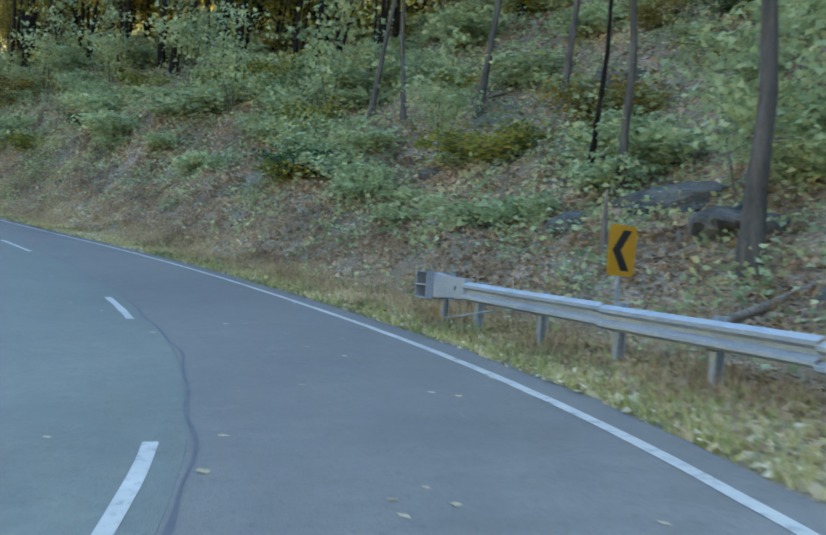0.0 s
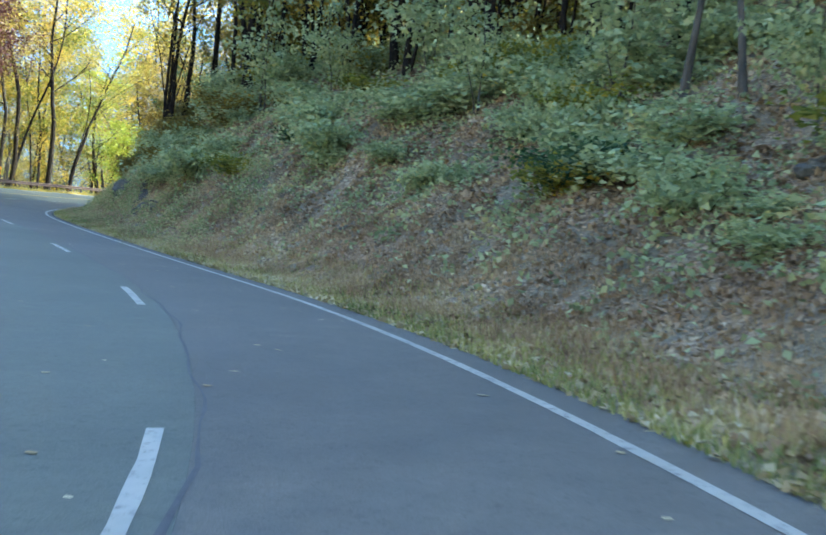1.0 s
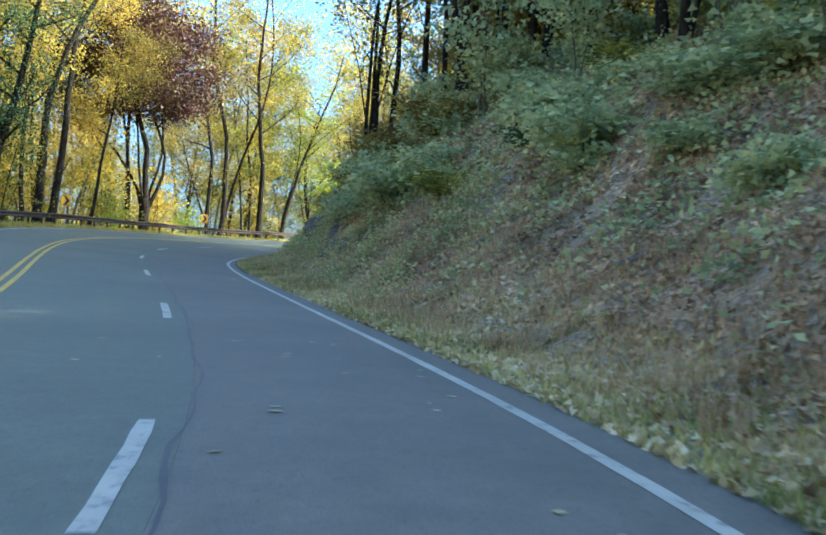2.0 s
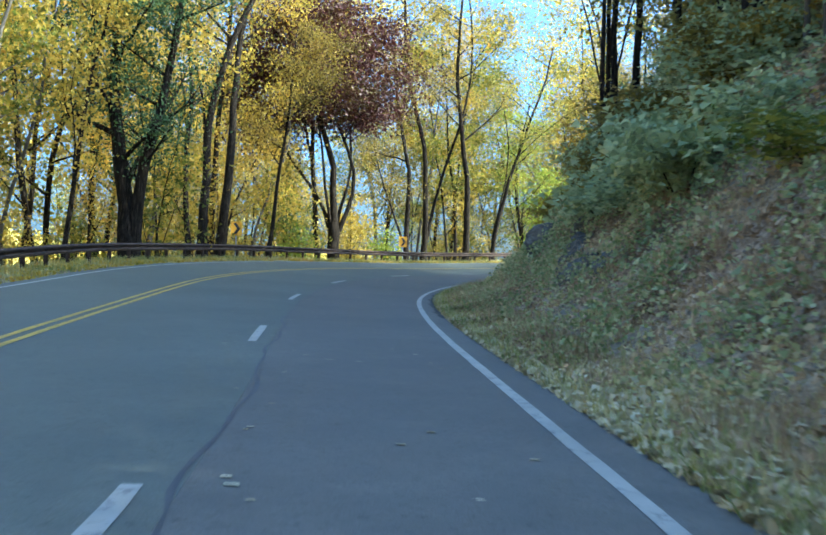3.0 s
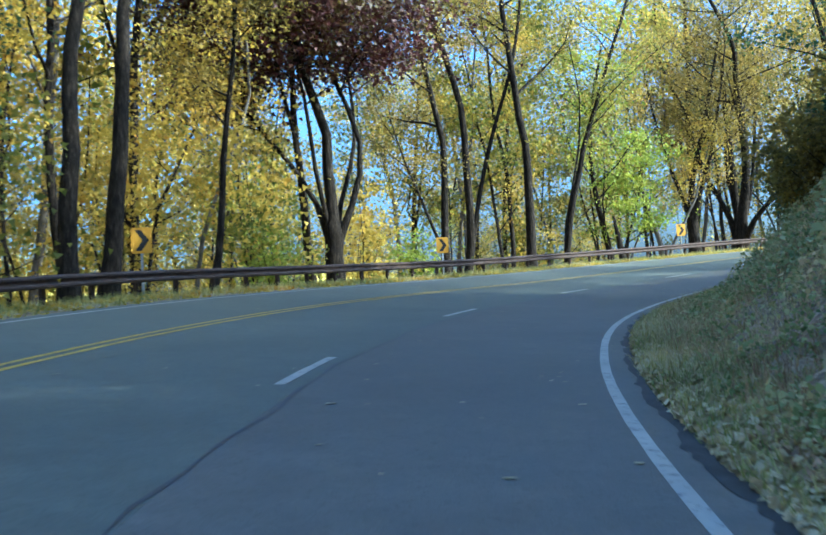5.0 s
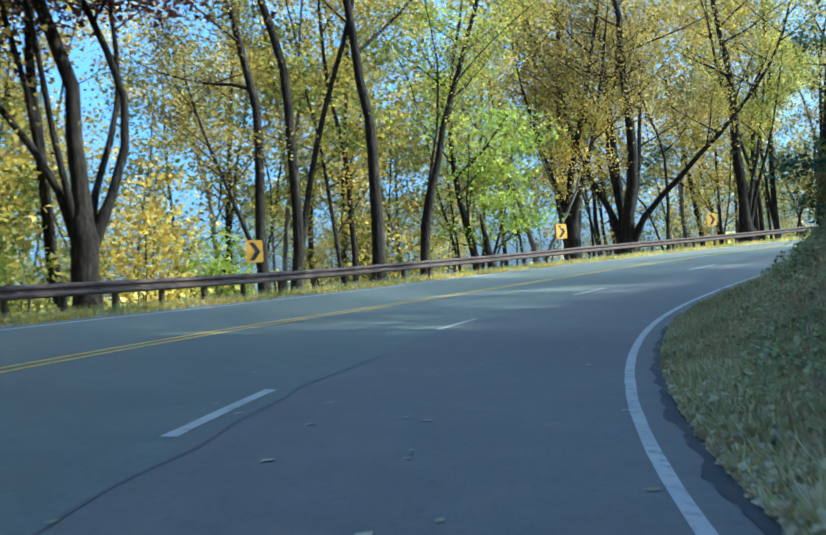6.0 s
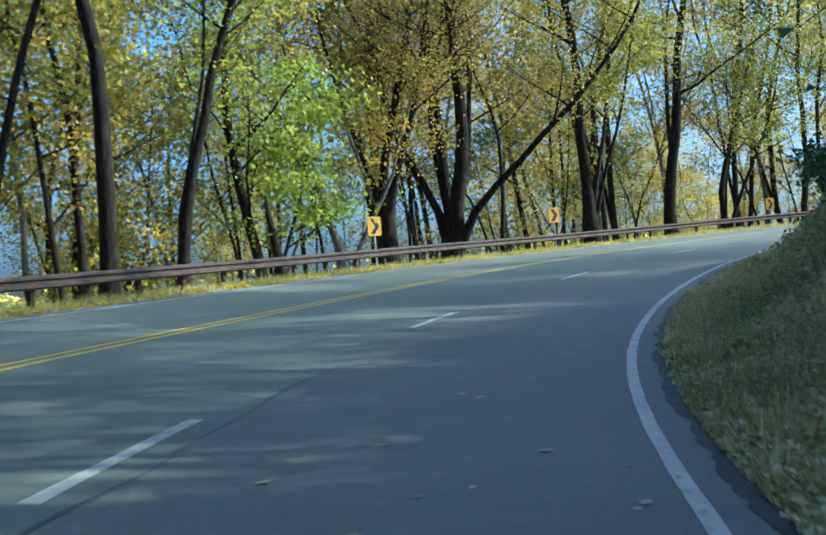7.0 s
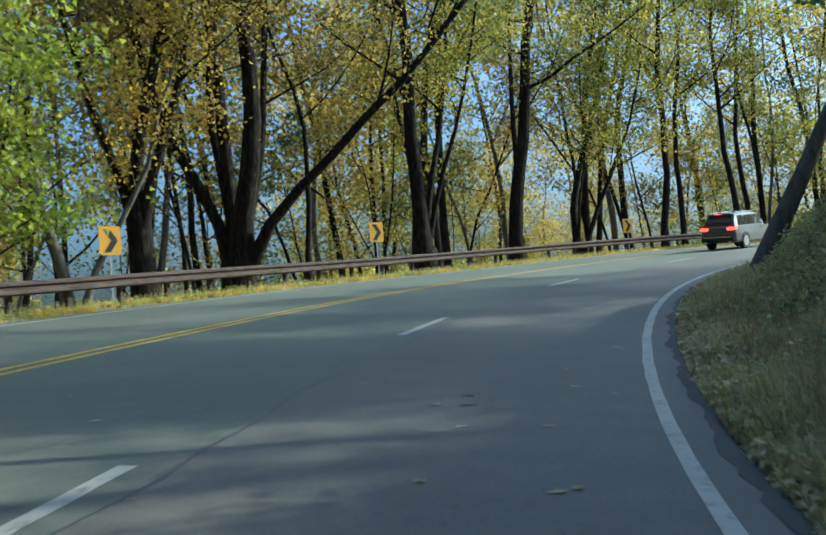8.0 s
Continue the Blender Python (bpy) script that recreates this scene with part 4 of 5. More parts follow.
# the woods across the valley: a canopy of gold crowns that closes the distance
fw = np.random.RandomState(55)
us, vs = np.linspace(44, 292, 180), np.linspace(0, 1, 34)
gu, gv = np.meshgrid(us, vs)
lat = -66 - 50 * gv + 3.5 * wobble(gu * 1.0, gv * 60, 17, 61) + 1.5 * wobble(gu, gv * 60, 5, 62)
wx, wy = at(gu.ravel(), lat.ravel())
wz = grade(gu.ravel()) - 17 + (np.interp(gu, (44, 105, 135, 300), (40, 40, 22, 20)) + 6 * wobble(gu, gu * 0, 40, 63)).ravel() * gv.ravel() ** 0.8 + 2.2 * wobble(gu, gv * 60, 9, 64).ravel()
ix = np.arange(gu.size).reshape(gu.shape)
wf = np.stack([ix[:-1, :-1].ravel(), ix[:-1, 1:].ravel(), ix[1:, 1:].ravel(), ix[1:, :-1].ravel()], 1)
woods = new("distant_woods", mesh_of("distant_woods", np.stack([wx, wy, wz], 1).tolist(), wf.tolist(), M_CANOPY, True))
tagged(woods, "gold and green autumn woods across the valley", "woods", kind="stuff")
pick = fw.randint(0, gu.size, 60000)
pos = np.stack([wx, wy, wz], 1)[pick] + fw.normal(0, 1, (60000, 3)) * (1.6, 1.6, 1.3) + np.array([0, 0, 0.8])
tagged(new("distant_foliage", quads_mesh("distant_foliage", leaf_quads(fw, pos, 0.6, 0.0, 3), L_FAR)), "ragged gold foliage of the woods across the valley", "woods", kind="stuff")

# trees on the hill
HILL = "trees on the wooded hill"
hill_kinds = []
for i, (h, r_, leaf, bark, cnt) in enumerate(((17, 0.17, L_BROWN, M_BARK, 1250), (15, 0.13, L_LIME, M_BARK, 1050), (17, 0.2, L_GREEN, M_BARK, 1300), (12, 0.11, L_BROWN, M_BARK_PALE, 900))):
    t = make_tree("hill_tree", 90 + i, h, r_, [(0.05, 0.03, 1, 1, 1)], "thin autumn leaves", leaf, bark, 2, 7, 0.36, 0.22, int(cnt * 1.7), label="slim tree with thin autumn leaves on the hillside", group=HILL)
    hill_kinds.append(t)
    settle(t, 20 + 8 * i, 25 + 2 * i, 0)
made = 0
for tries in range(3000):
    s = rt.uniform(-15, 150)
    l = rt.uniform(12.5, 44 if s < 40 else 34)
    x, y = (float(v) for v in at(s, l))
    if not free(x, y, 2.2):
        continue
    s2, l2 = locate(np.array([x]), np.array([y]))
    if l2[0] < 12.5 or abs(s2[0] - s) > 30:
        continue
    if s > 112 and rt.random() < 0.5:
        continue
    settle_copy(rt.choice(hill_kinds), s, l, rt.uniform(0, 360), rt.uniform(0.75, 1.2), (rt.uniform(-4, 4), rt.uniform(-7, 1)))
    made += 1
    if made >= 115:
        break

# bushy trees along the top of the cutting, many added to shade the road
crest = [make_tree("hill_tree", 96 + i, 10, 0.12, [(0.05, 0, 1, 1, 1), (-0.3, 0.2, 1, 0.8, 0.6)], "dense leaves", lf, M_BARK, 2, 8, 0.14, 0.20, 4600, (1.3, 1.3, 0.9), label=lab, group=HILL)
         for i, (lf, lab) in enumerate(((L_GOLD, "bushy gold tree at the top of the cutting"), (L_BROWN, "bushy olive-brown tree at the top of the cutting"), (L_LIME, "bushy yellow-green tree at the top of the cutting")))]
for i, kd in enumerate(crest):
    settle(kd, 56 + 9 * i, 16 + i, 0)
for k in range(33):
    s = 45 + 1.75 * k + rt.uniform(-1, 1)
    l = (18.0, 22.0, 26.0)[k % 3] + 4 * (s < 58) + rt.uniform(-1.5, 1.5)
    settle_copy(rt.choices(crest, (0.8, 3, 1.2))[0], s, l, rt.uniform(0, 360), rt.uniform(0.85, 1.2), (0, rt.uniform(-5, 1)))
# tall trees added here to keep the sun off the trunks across the road
for k in range(13):
    s, l = 82 + 2.3 * k + rt.uniform(-0.8, 0.8), (14.5, 19, 23.5)[k % 3] + rt.uniform(-1, 1)
    settle_copy(kinds[(0, 5, 3, 6)[k % 4]], s, l, rt.uniform(0, 360), rt.uniform(0.7, 0.85), (0, rt.uniform(-4, 1)))

# further trees added in the sun's path, to block sunlit patches on the road
for k in range(16):
    settle_copy(crest[1 + k % 2], 38 + 1.4 * k, (18, 22, 27)[k % 3] + rt.uniform(-1, 1), rt.uniform(0, 360), rt.uniform(0.9, 1.15), (0, rt.uniform(-5, 1)))
for k in range(15):
    s, l = 22 + 2.0 * k, (23, 28, 33, 26)[k % 4] + rt.uniform(-1.5, 1.5)
    settle_copy(crest[1 + k % 2], s, l, rt.uniform(0, 360), rt.uniform(0.9, 1.2), (0, rt.uniform(-5, 1)))
# a dozen more, added only to shade the lanes near s = 40
shade = random.Random(77)
for k in range(12):
    settle_copy(crest[1 + k % 2], 29 + 1.8 * k, (19, 25, 31)[k % 3] + shade.uniform(-1, 1), shade.uniform(0, 360), shade.uniform(0.9, 1.2), (0, shade.uniform(-5, 1)))

# woods beyond the low bank further round the bend
made = 0
for tries in range(400):
    s, l = rt.uniform(128, 215), rt.uniform(15, 40)
    x, y = (float(v) for v in at(s, l))
    if not free(x, y, 3.0):
        continue
    s2, l2 = locate(np.array([x]), np.array([y]))
    if l2[0] < 8:
        continue
    settle_copy(rt.choices(kinds, (1.5, 1.5, 1.5, 4, 3, 2, 3))[0], s, l, rt.uniform(0, 360), rt.uniform(0.6, 0.95), (rt.uniform(-3, 3), rt.uniform(-3, 3)))
    made += 1
    if made >= 26:
        break


# ---- undergrowth on the bank ----
BUSH = "leafy bushes on the bank"
def make_bush(seed, h, count, leaf, label, size=0.15):
    g = Grower(seed)
    for k in range(5):
        a = k * 1.26
        g.limb((0.1 * math.cos(a), 0.1 * math.sin(a), -0.2), (math.cos(a) * 0.7, math.sin(a) * 0.7, 1), h * g.rng.uniform(0.7, 1.1), 0.018, 1, 2, 0.05, 0.25, 4, 3, 0.3)
    b = new("bush")
    tagged(b, label, "bush", BUSH)
    part("stem", mesh_of("stem", g.verts, g.faces, M_BARK), None, b)
    part("foliage", quads_mesh("foliage", g.leaves(int(count * 0.025 / size ** 2), size, (0.46, 0.46, 0.28), corners=3), leaf), None, b)
    return b


bushes = [make_bush(101, 1.5, 1300, L_BUSH, "pale green leafy bush on the leaf-covered bank"), make_bush(102, 1.1, 900, L_BUSH, "low pale green bush on the bank"), make_bush(103, 1.6, 1000, L_LIME, "yellow-green bush on the bank"), make_bush(104, 1.3, 1100, L_GREEN, "dark green bush on the bank", 0.115)]
for i, b in enumerate(bushes):
    settle(b, 30 + 3 * i, 11 + i, 0)
brush = make_bush(105, 1.5, 1100, L_BROWN, "brown-leaved brush on the steep bank", 0.115)
settle(brush, 60, 8.0, 0)
rb = random.Random(9)
made = 0
for tries in range(2000):
    s = rb.uniform(-5, 92)
    l = float(right_line(s)) + EDGE + (5.4 if s < 48 else (4.0 if s < 62 else 4.8)) + (13 if s < 48 else 8) * rb.random()
    x, y = (float(v) for v in at(s, l))
    dens = 0.95 if 0 < s < 60 else 0.5
    if s < 14.5 and l < 12:
        continue
    if rb.random() > dens:
        continue
    b = settle_copy(rb.choices(bushes + [brush], (5, 6, 1.0, 0.5, 0.8) if s < 50 else (5, 5, 1.0, 0.5, 2.5))[0], s, l, rb.uniform(0, 360), rb.uniform(0.55, 1.1))
    b.scale = (b.scale[0] * rb.uniform(1.0, 1.6), b.scale[1] * rb.uniform(1.0, 1.6), b.scale[2] * rb.uniform(0.6, 1.0))
    made += 1
    if made >= 330:
        break


def scatter(rng, n, s0, s1, d_of, side=1):
    """Places on the right-hand bank (side 1) or outside the left line (side -1)."""
    s = rng.uniform(s0, s1, n)
    d = d_of(n)
    l = right_line(s) + EDGE + d if side > 0 else left_line(s) - 0.5 - d
    x, y = at(s, l)
    return x, y, ground_z(x, y), s, d


rs = np.random.RandomState(21)
for n_, s0, s1, d0, d1, size in ((120000, -6, 70, 0.25, 9.0, 0.105), (95000, -8, 125, 5.0, 24.0, 0.17)):
    x, y, z, s, d = scatter(rs, n_, s0, s1, lambda n: d0 + (d1 - d0) * rs.random(n) ** 1.15)
    keep = (d > 1.2) | (s > 44) | (rs.random(len(s)) < 0.25)
    x, y, z = x[keep], y[keep], z[keep]
    pos = np.stack([x, y, z + 0.02 + 0.05 * rs.random(len(x))], 1)
    tagged(new("leaf_litter", quads_mesh("leaf_litter", leaf_quads(rs, pos, size, 0.35, 3), L_LITTER)), "brown and tan fallen leaves covering the bank", "fallen leaves", kind="stuff")
x, y, z, s, d = scatter(rs, 130000, -6, 100, lambda n: 2.0 + 19 * rs.random(n))
lush = wobble(x, y, 5.0, 8) + 0.6 * wobble(x, y, 1.7, 9) - 1.2 * np.clip((5.0 - d) / 3.0, 0, 1)
keep = (lush > -0.15) | (rs.random(len(x)) < 0.12)
clump = np.clip(0.35 + 0.55 * wobble(x, y, 1.2, 19), 0.08, 1.0)
pos = np.stack([x, y, z + 0.06 + clump * 0.9 * rs.random(len(x)) ** 1.3], 1)[keep]
tagged(new("ground_plants", quads_mesh("ground_plants", leaf_quads(rs, pos, 0.15, 0.45), L_BUSH)), "low green plants growing through the leaf litter", "undergrowth", kind="stuff")


def blades(rng, x, y, z, height, width, bend):
    n = len(x)
    a = rng.uniform(0, 6.283, n)
    h = height * rng.uniform(0.5, 1.3, n)
    dx, dy = np.cos(a), np.sin(a)
    lean = rng.uniform(0.1, bend, n) * h
    p = np.stack([x, y, z - 0.02], 1)
    side = np.stack([-dy, dx, np.zeros(n)], 1) * (width * rng.uniform(0.6, 1.4, n) / 2)[:, None]
    tip = p + np.stack([dx * lean, dy * lean, h], 1)
    return np.stack([p - side, p + side, tip + side * 0.15, tip - side * 0.15], 1)


x, y, z, s, d = scatter(rs, 62000, -8, 118, lambda n: -0.05 + 2.5 * rs.random(n) ** 1.3)
keep = (wobble(x, y, 1.6, 14) > -0.9) & ((s < 42) | (d < 1.6))
x, y, z = x[keep], y[keep], z[keep]
tagged(new("verge_grass", quads_mesh("verge_grass", blades(rs, x, y, z, 0.15, 0.024, 1.2), L_GRASS)), "yellowing green grass along the road's edge", "grass", kind="stuff")
x, y, z, s, d = scatter(rs, 70000, 4, 130, lambda n: 0.5 + 3.6 * rs.random(n))
keep = wobble(x, y, 3.0, 12) > -0.15
tagged(new("dry_grass", quads_mesh("dry_grass", blades(rs, x[keep], y[keep], z[keep], 0.30, 0.014, 0.9), L_STRAW)), "tall dry tan grass at the foot of the bank", "grass", kind="stuff")
x, y, z, s, d = scatter(rs, 30000, 60, 175, lambda n: 3.2 * rs.random(n), -1)
tagged(new("far_verge_grass", quads_mesh("far_verge_grass", blades(rs, x, y, z, 0.22, 0.022, 0.9), L_GRASS)), "grass and weeds under the rusty guard rail", "grass", kind="stuff")
s = rs.uniform(-2, 150, 460)
l = np.where(rs.random(460) < 0.6, right_line(s) * rs.random(460), left_line(s) * rs.random(460))
x, y = at(s, l)
flat = leaf_quads(rs, np.stack([x, y, 0 * x], 1), 0.125, 0.99)
flat[:, :, 2] = (road_z(s, l) + 0.008)[:, None] + 0.07 * np.abs(flat[:, :, 2])
tagged(new("road_leaves", quads_mesh("road_leaves", flat, L_DRIFT)), "scattered yellow leaves lying on the asphalt", "fallen leaves", kind="stuff")

x, y, z, s, d = scatter(rs, 92000, 42, 134, lambda n: 0.5 + 4.6 * rs.random(n))
keep = wobble(x, y, 3.0, 31) + 0.4 * wobble(x, y, 0.9, 33) > -0.1
tall = 0.25 + 0.75 * np.clip((d - 0.5) / 1.5, 0, 1)
pos = np.stack([x, y, z + tall * rs.random(len(x)) * (0.55 + 0.3 * wobble(x, y, 1.5, 32))], 1)[keep]
tagged(new("roadside_weeds", quads_mesh("roadside_weeds", leaf_quads(rs, pos, 0.085, 0.2), L_WEED)), "grey-green roadside weeds below the rocky bank", "weeds", kind="stuff")
x, y, z, s, d = scatter(rs, 50000, 72, 150, lambda n: 0.15 + 5.5 * rs.random(n) ** 1.2)
keep = wobble(x, y, 1.9, 44) + 0.5 * wobble(x, y, 0.7, 45) > -0.25
x, y, z = x[keep], y[keep], z[keep]
tagged(new("bank_grass", quads_mesh("bank_grass", blades(rs, x, y, z, 0.24, 0.018, 1.6), L_OLIVE)), "long olive grass on the shaded bank", "grass", kind="stuff")
x, y, z, s, d = scatter(rs, 46000, -6, 150, lambda n: -0.06 + 1.4 * rs.random(n) ** 1.7)
keep = rs.random(len(s)) < np.interp(s, (20, 52), (0.15, 1.0))
x, y, z, s = x[keep], y[keep], z[keep], s[keep]
pos = np.stack([x, y, np.maximum(z, road_z(s, right_line(s) + EDGE) - 0.02) + 0.02 + 0.05 * rs.random(len(x))], 1)
tagged(new("leaf_drift", quads_mesh("leaf_drift", leaf_quads(rs, pos, 0.115, 0.5), L_DRIFT)), "pale tan leaves drifted along the asphalt's edge", "fallen leaves", kind="stuff")

x, y, z, s, d = scatter(rs, 16000, 50, 170, lambda n: -0.1 + 2.6 * rs.random(n) ** 1.2, -1)
keep = wobble(x, y, 2.4, 41) > -0.35
pos = np.stack([x, y, z + 0.03 + 0.06 * rs.random(len(x))], 1)[keep]
tagged(new("rail_leaves", quads_mesh("rail_leaves", leaf_quads(rs, pos, 0.12, 0.5), L_GOLD)), "gold fallen leaves lying under the rusty guard rail", "fallen leaves", kind="stuff")
for s, l, sc in ((113.0, 7.8, 0.62), (118.0, 8.4, 0.6), (108.0, 8.8, 0.7)):
    settle_copy(hill_kinds[2], s, l, s * 31, sc)
for k in range(64):
    s = 84 + 34 * rb.random()
    l = float(right_line(s)) + EDGE + 3.4 + 3.6 * rb.random()
    b = settle_copy(rb.choices([brush, bushes[3]], (5, 4))[0], s, l, rb.uniform(0, 360), rb.uniform(0.55, 0.95))
    b.scale = (b.scale[0] * rb.uniform(0.9, 1.4), b.scale[1] * rb.uniform(0.9, 1.4), b.scale[2] * rb.uniform(0.8, 1.2))

# ---- rocks and dead wood on the bank ----
def rock(s, l, size, seed):
    bm = bmesh.new()
    bmesh.ops.create_icosphere(bm, subdivisions=4, radius=0.5)
    off = Vector((seed * 3.1, seed * 1.7, 0))
    for v in bm.verts:
        k = 1 + 0.45 * noise.noise(v.co * 1.7 + off) + 0.22 * math.floor(3.5 * noise.noise(v.co * 2.2 - off)) / 2 + 0.14 * noise.noise(v.co * 6.5 + off)
        v.co = Vector((v.co.x * size[0], v.co.y * size[1], v.co.z * size[2])) * k
    x, y = (float(v) for v in at(s, l))
    me = bpy.data.meshes.new("rock")
    bm.to_mesh(me)
    bm.free()
    me.materials.append(M_ROCK)
    ob = new("rock", me)
    ob.location, ob.rotation_euler = (x, y, gz(x, y) - size[2] * 0.34), (0.3, 0.2, seed * 1.3)
    return tagged(ob, "grey weathered rock half buried in the bank", "rock", "rocks on the bank")


for i, (s, l, sz) in enumerate(((11.6, 11.0, (2.4, 1.7, 1.3)), (14.0, 11.7, (2.8, 1.6, 1.3)), (7.7, 9.5, (2.3, 1.7, 1.3)), (15.2, 10.0, (1.7, 1.1, 0.9)), (20.3, 15.5, (2.2, 1.3, 1.5)), (22.5, 10.9, (1.0, 0.8, 0.6)), (55.6, 6.5, (1.5, 1.1, 1.5)), (57.4, 6.8, (1.6, 1.1, 1.5)), (53.8, 6.5, (0.9, 0.8, 0.7)), (65.6, 7.4, (1.8, 1.4, 1.6)), (60.5, 7.6, (1.3, 1.1, 1.1)), (35, 7.2, (0.7, 0.5, 0.4)), (42, 7.0, (0.6, 0.5, 0.4)))):
    rock(s, l, sz, i + 1)


def log(s, l, length, r, aim, tilt, seed):
    verts, faces = [], []
    rl = random.Random(seed)
    pts = [Vector((i * length / 5 - length / 2, rl.gauss(0, 0.06), rl.gauss(0, 0.04))) for i in range(6)]
    tube(verts, faces, pts, [r * (1 - 0.1 * i) for i in range(6)], 8)
    x, y = (float(v) for v in at(s, l))
    ob = new("log", mesh_of("log", verts, faces, M_DEADWOOD, True))
    ob.location, ob.rotation_euler = (x, y, gz(x, y) + r * 0.6), (0, radians(tilt), radians(aim))
    return tagged(ob, "fallen bare branch lying on the leaf litter", "log", "fallen branches on the bank")


for i, a in enumerate(((8.5, 9.0, 3.4, 0.09, 25, -22), (12, 8.2, 2.2, 0.05, 10, -8), (7, 12, 4.0, 0.07, 40, -25), (14.5, 17, 3.0, 0.08, 30, -28), (24, 15, 2.5, 0.06, -10, -20))):
    log(*a, i)

# single trees that stand out on the bank
NEARHILL = "trees standing on the bank"
for s, l, h, r_, sd, lab, lf, lean in (
        (10.1, 9.8, 14, 0.20, 201, "thick-based grey tree on the bank with green leaves", L_GREEN, (0, -2)),
        (15.4, 11.1, 14, 0.11, 202, "slim grey tree behind the chevron sign", L_BROWN, (0, -3)),
        (17.1, 11.6, 12, 0.075, 209, "thin dark tree behind the chevron sign", L_BROWN, (0, 3)),
        (21.2, 14.0, 13, 0.12, 203, "slim grey tree on the leaf-covered slope", L_BROWN, (0, -2)),
        (24.3, 13.6, 12, 0.13, 204, "slim leaning tree on the slope", L_LIME, (0, 6)),
        (26.3, 12.3, 12, 0.09, 205, "slim straight tree on the slope", L_BROWN, (0, -2)),
        (29.1, 13.0, 12, 0.11, 211, "slim leaning tree on the slope", L_BROWN, (0, 9)),
        (55.8, 11.2, 8, 0.07, 206, "thin pale sapling on the bank", L_LIME, (0, -2)),
        (62.0, 12.5, 14, 0.2, 207, "dark tree at the top of the bank", L_BROWN, (0, -6)),
        (65.0, 13.5, 15, 0.18, 208, "dark tree at the top of the bank", L_GREEN, (0, -6))):
    t = make_tree("tree", sd, h, r_, [(0.03, 0, 1, 1, 1)], "thin leaves", lf, M_BARK_PALE if sd < 207 or sd == 211 else M_BARK, 2, 6, 0.5, 0.2, 1300, label=lab, group=NEARHILL)
    settle(t, s, l, 0, lean)
t = make_tree("leaning_tree", 210, 9, 0.27, [(0.78, 0.1, 1, 1, 1)], "dark leaves", L_GREEN, M_BARK_PALE, 2, 5, 0.6, 0.2, 1500, wander=0.14, label="grey trunk leaning out of the bank beside the road", group=NEARHILL)
settle(t, 132.0, 4.9, 0)
t = make_tree("dead_stump", 212, 1.3, 0.10, [(0.06, 0, 1, 1, 1)], "", L_BROWN, M_DEADWOOD, 0, 0, 0.4, 0.2, 0, label="pale broken dead stump behind the chevron sign", group=NEARHILL)
settle(t, 13.1, 9.1, 0)


# young pale-leaved trees and bare dark trunks along the crest
spray = make_tree("young_tree", 221, 4.2, 0.035, [(0.08, 0, 1, 1, 1), (-0.3, 0.2, 1, 0.7, 0.7)], "pale green leaf sprays", L_BUSH, M_BARK_PALE, 1, 8, 0.35, 0.17, 1100, (0.6, 0.6, 0.16), label="young tree with pale green leaves in sprays on the bank", group=NEARHILL)
settle(spray, 11.6, 10.9, 0)
for s, l, sc in ((14.2, 14.6, 0.9), (23.5, 11.6, 0.8), (31.0, 12.6, 1.1), (36.5, 11.6, 1.0), (43.0, 13.2, 1.15), (48.5, 11.8, 0.9), (54.3, 11.0, 1.1), (9.0, 12.5, 1.0)):
    settle_copy(spray, s, l, s * 71, sc)
bare = [make_tree("bare_tree", 231 + i, h, r_, [(0.06, 0.02, 1, 1, 1), (0.25, 0.1, 1, 0.7, 0.5)][:1 + i % 2], "sparse leaves", L_BROWN, M_BARK, 2, 7, 0.4, 0.17, 900, (1.0, 1.0, 0.5), wander=0.15, reach=0.7, label="dark nearly bare tree on the crest of the bank", group=NEARHILL) for i, (h, r_) in enumerate(((16, 0.17), (15, 0.13)))]
settle(bare[0], 62.6, 12.2, 0)
settle(bare[1], 63.6, 12.6, 90)
for k, (s, l) in enumerate(((64.4, 12.0), (70.5, 9.6), (72.0, 10.2), (73.5, 9.8), (75.0, 10.8), (59.5, 13.4), (57.0, 13.8), (54.8, 13.2), (52.5, 14.0), (50.5, 13.4), (48.0, 14.4), (46.0, 13.8), (44.4, 15.6), (44.2, 16.9), (41.5, 15.0), (39.0, 16.2), (36.5, 15.4), (34.0, 17.0))):
    settle_copy(bare[k % 2], s, l, k * 97, 0.8 + 0.06 * (k % 6), (0, -4 + k % 5))


# ---- the car ahead ----
def car_paint(name, col):
    m, n, l, b = material(name)
    flake = noise_tex(n, l, 400.0, 2, 0.5)
    l.new(mix_col(n, l, 1.0, ramp(n, l, flake, [(0.3, tuple(0.92 * c for c in col)), (0.7, tuple(1.06 * c for c in col))]), ramp(n, l, noise_tex(n, l, 2.0, 3, 0.6), [(0.3, (0.9, 0.9, 0.9)), (0.7, (1, 1, 1))]), "MULTIPLY"), b.inputs["Base Color"])
    b.inputs["Metallic"].default_value, b.inputs["Roughness"].default_value = 0.4, 0.45
    b.inputs["Coat Weight"].default_value, b.inputs["Coat Roughness"].default_value = 0.3, 0.1
    return m


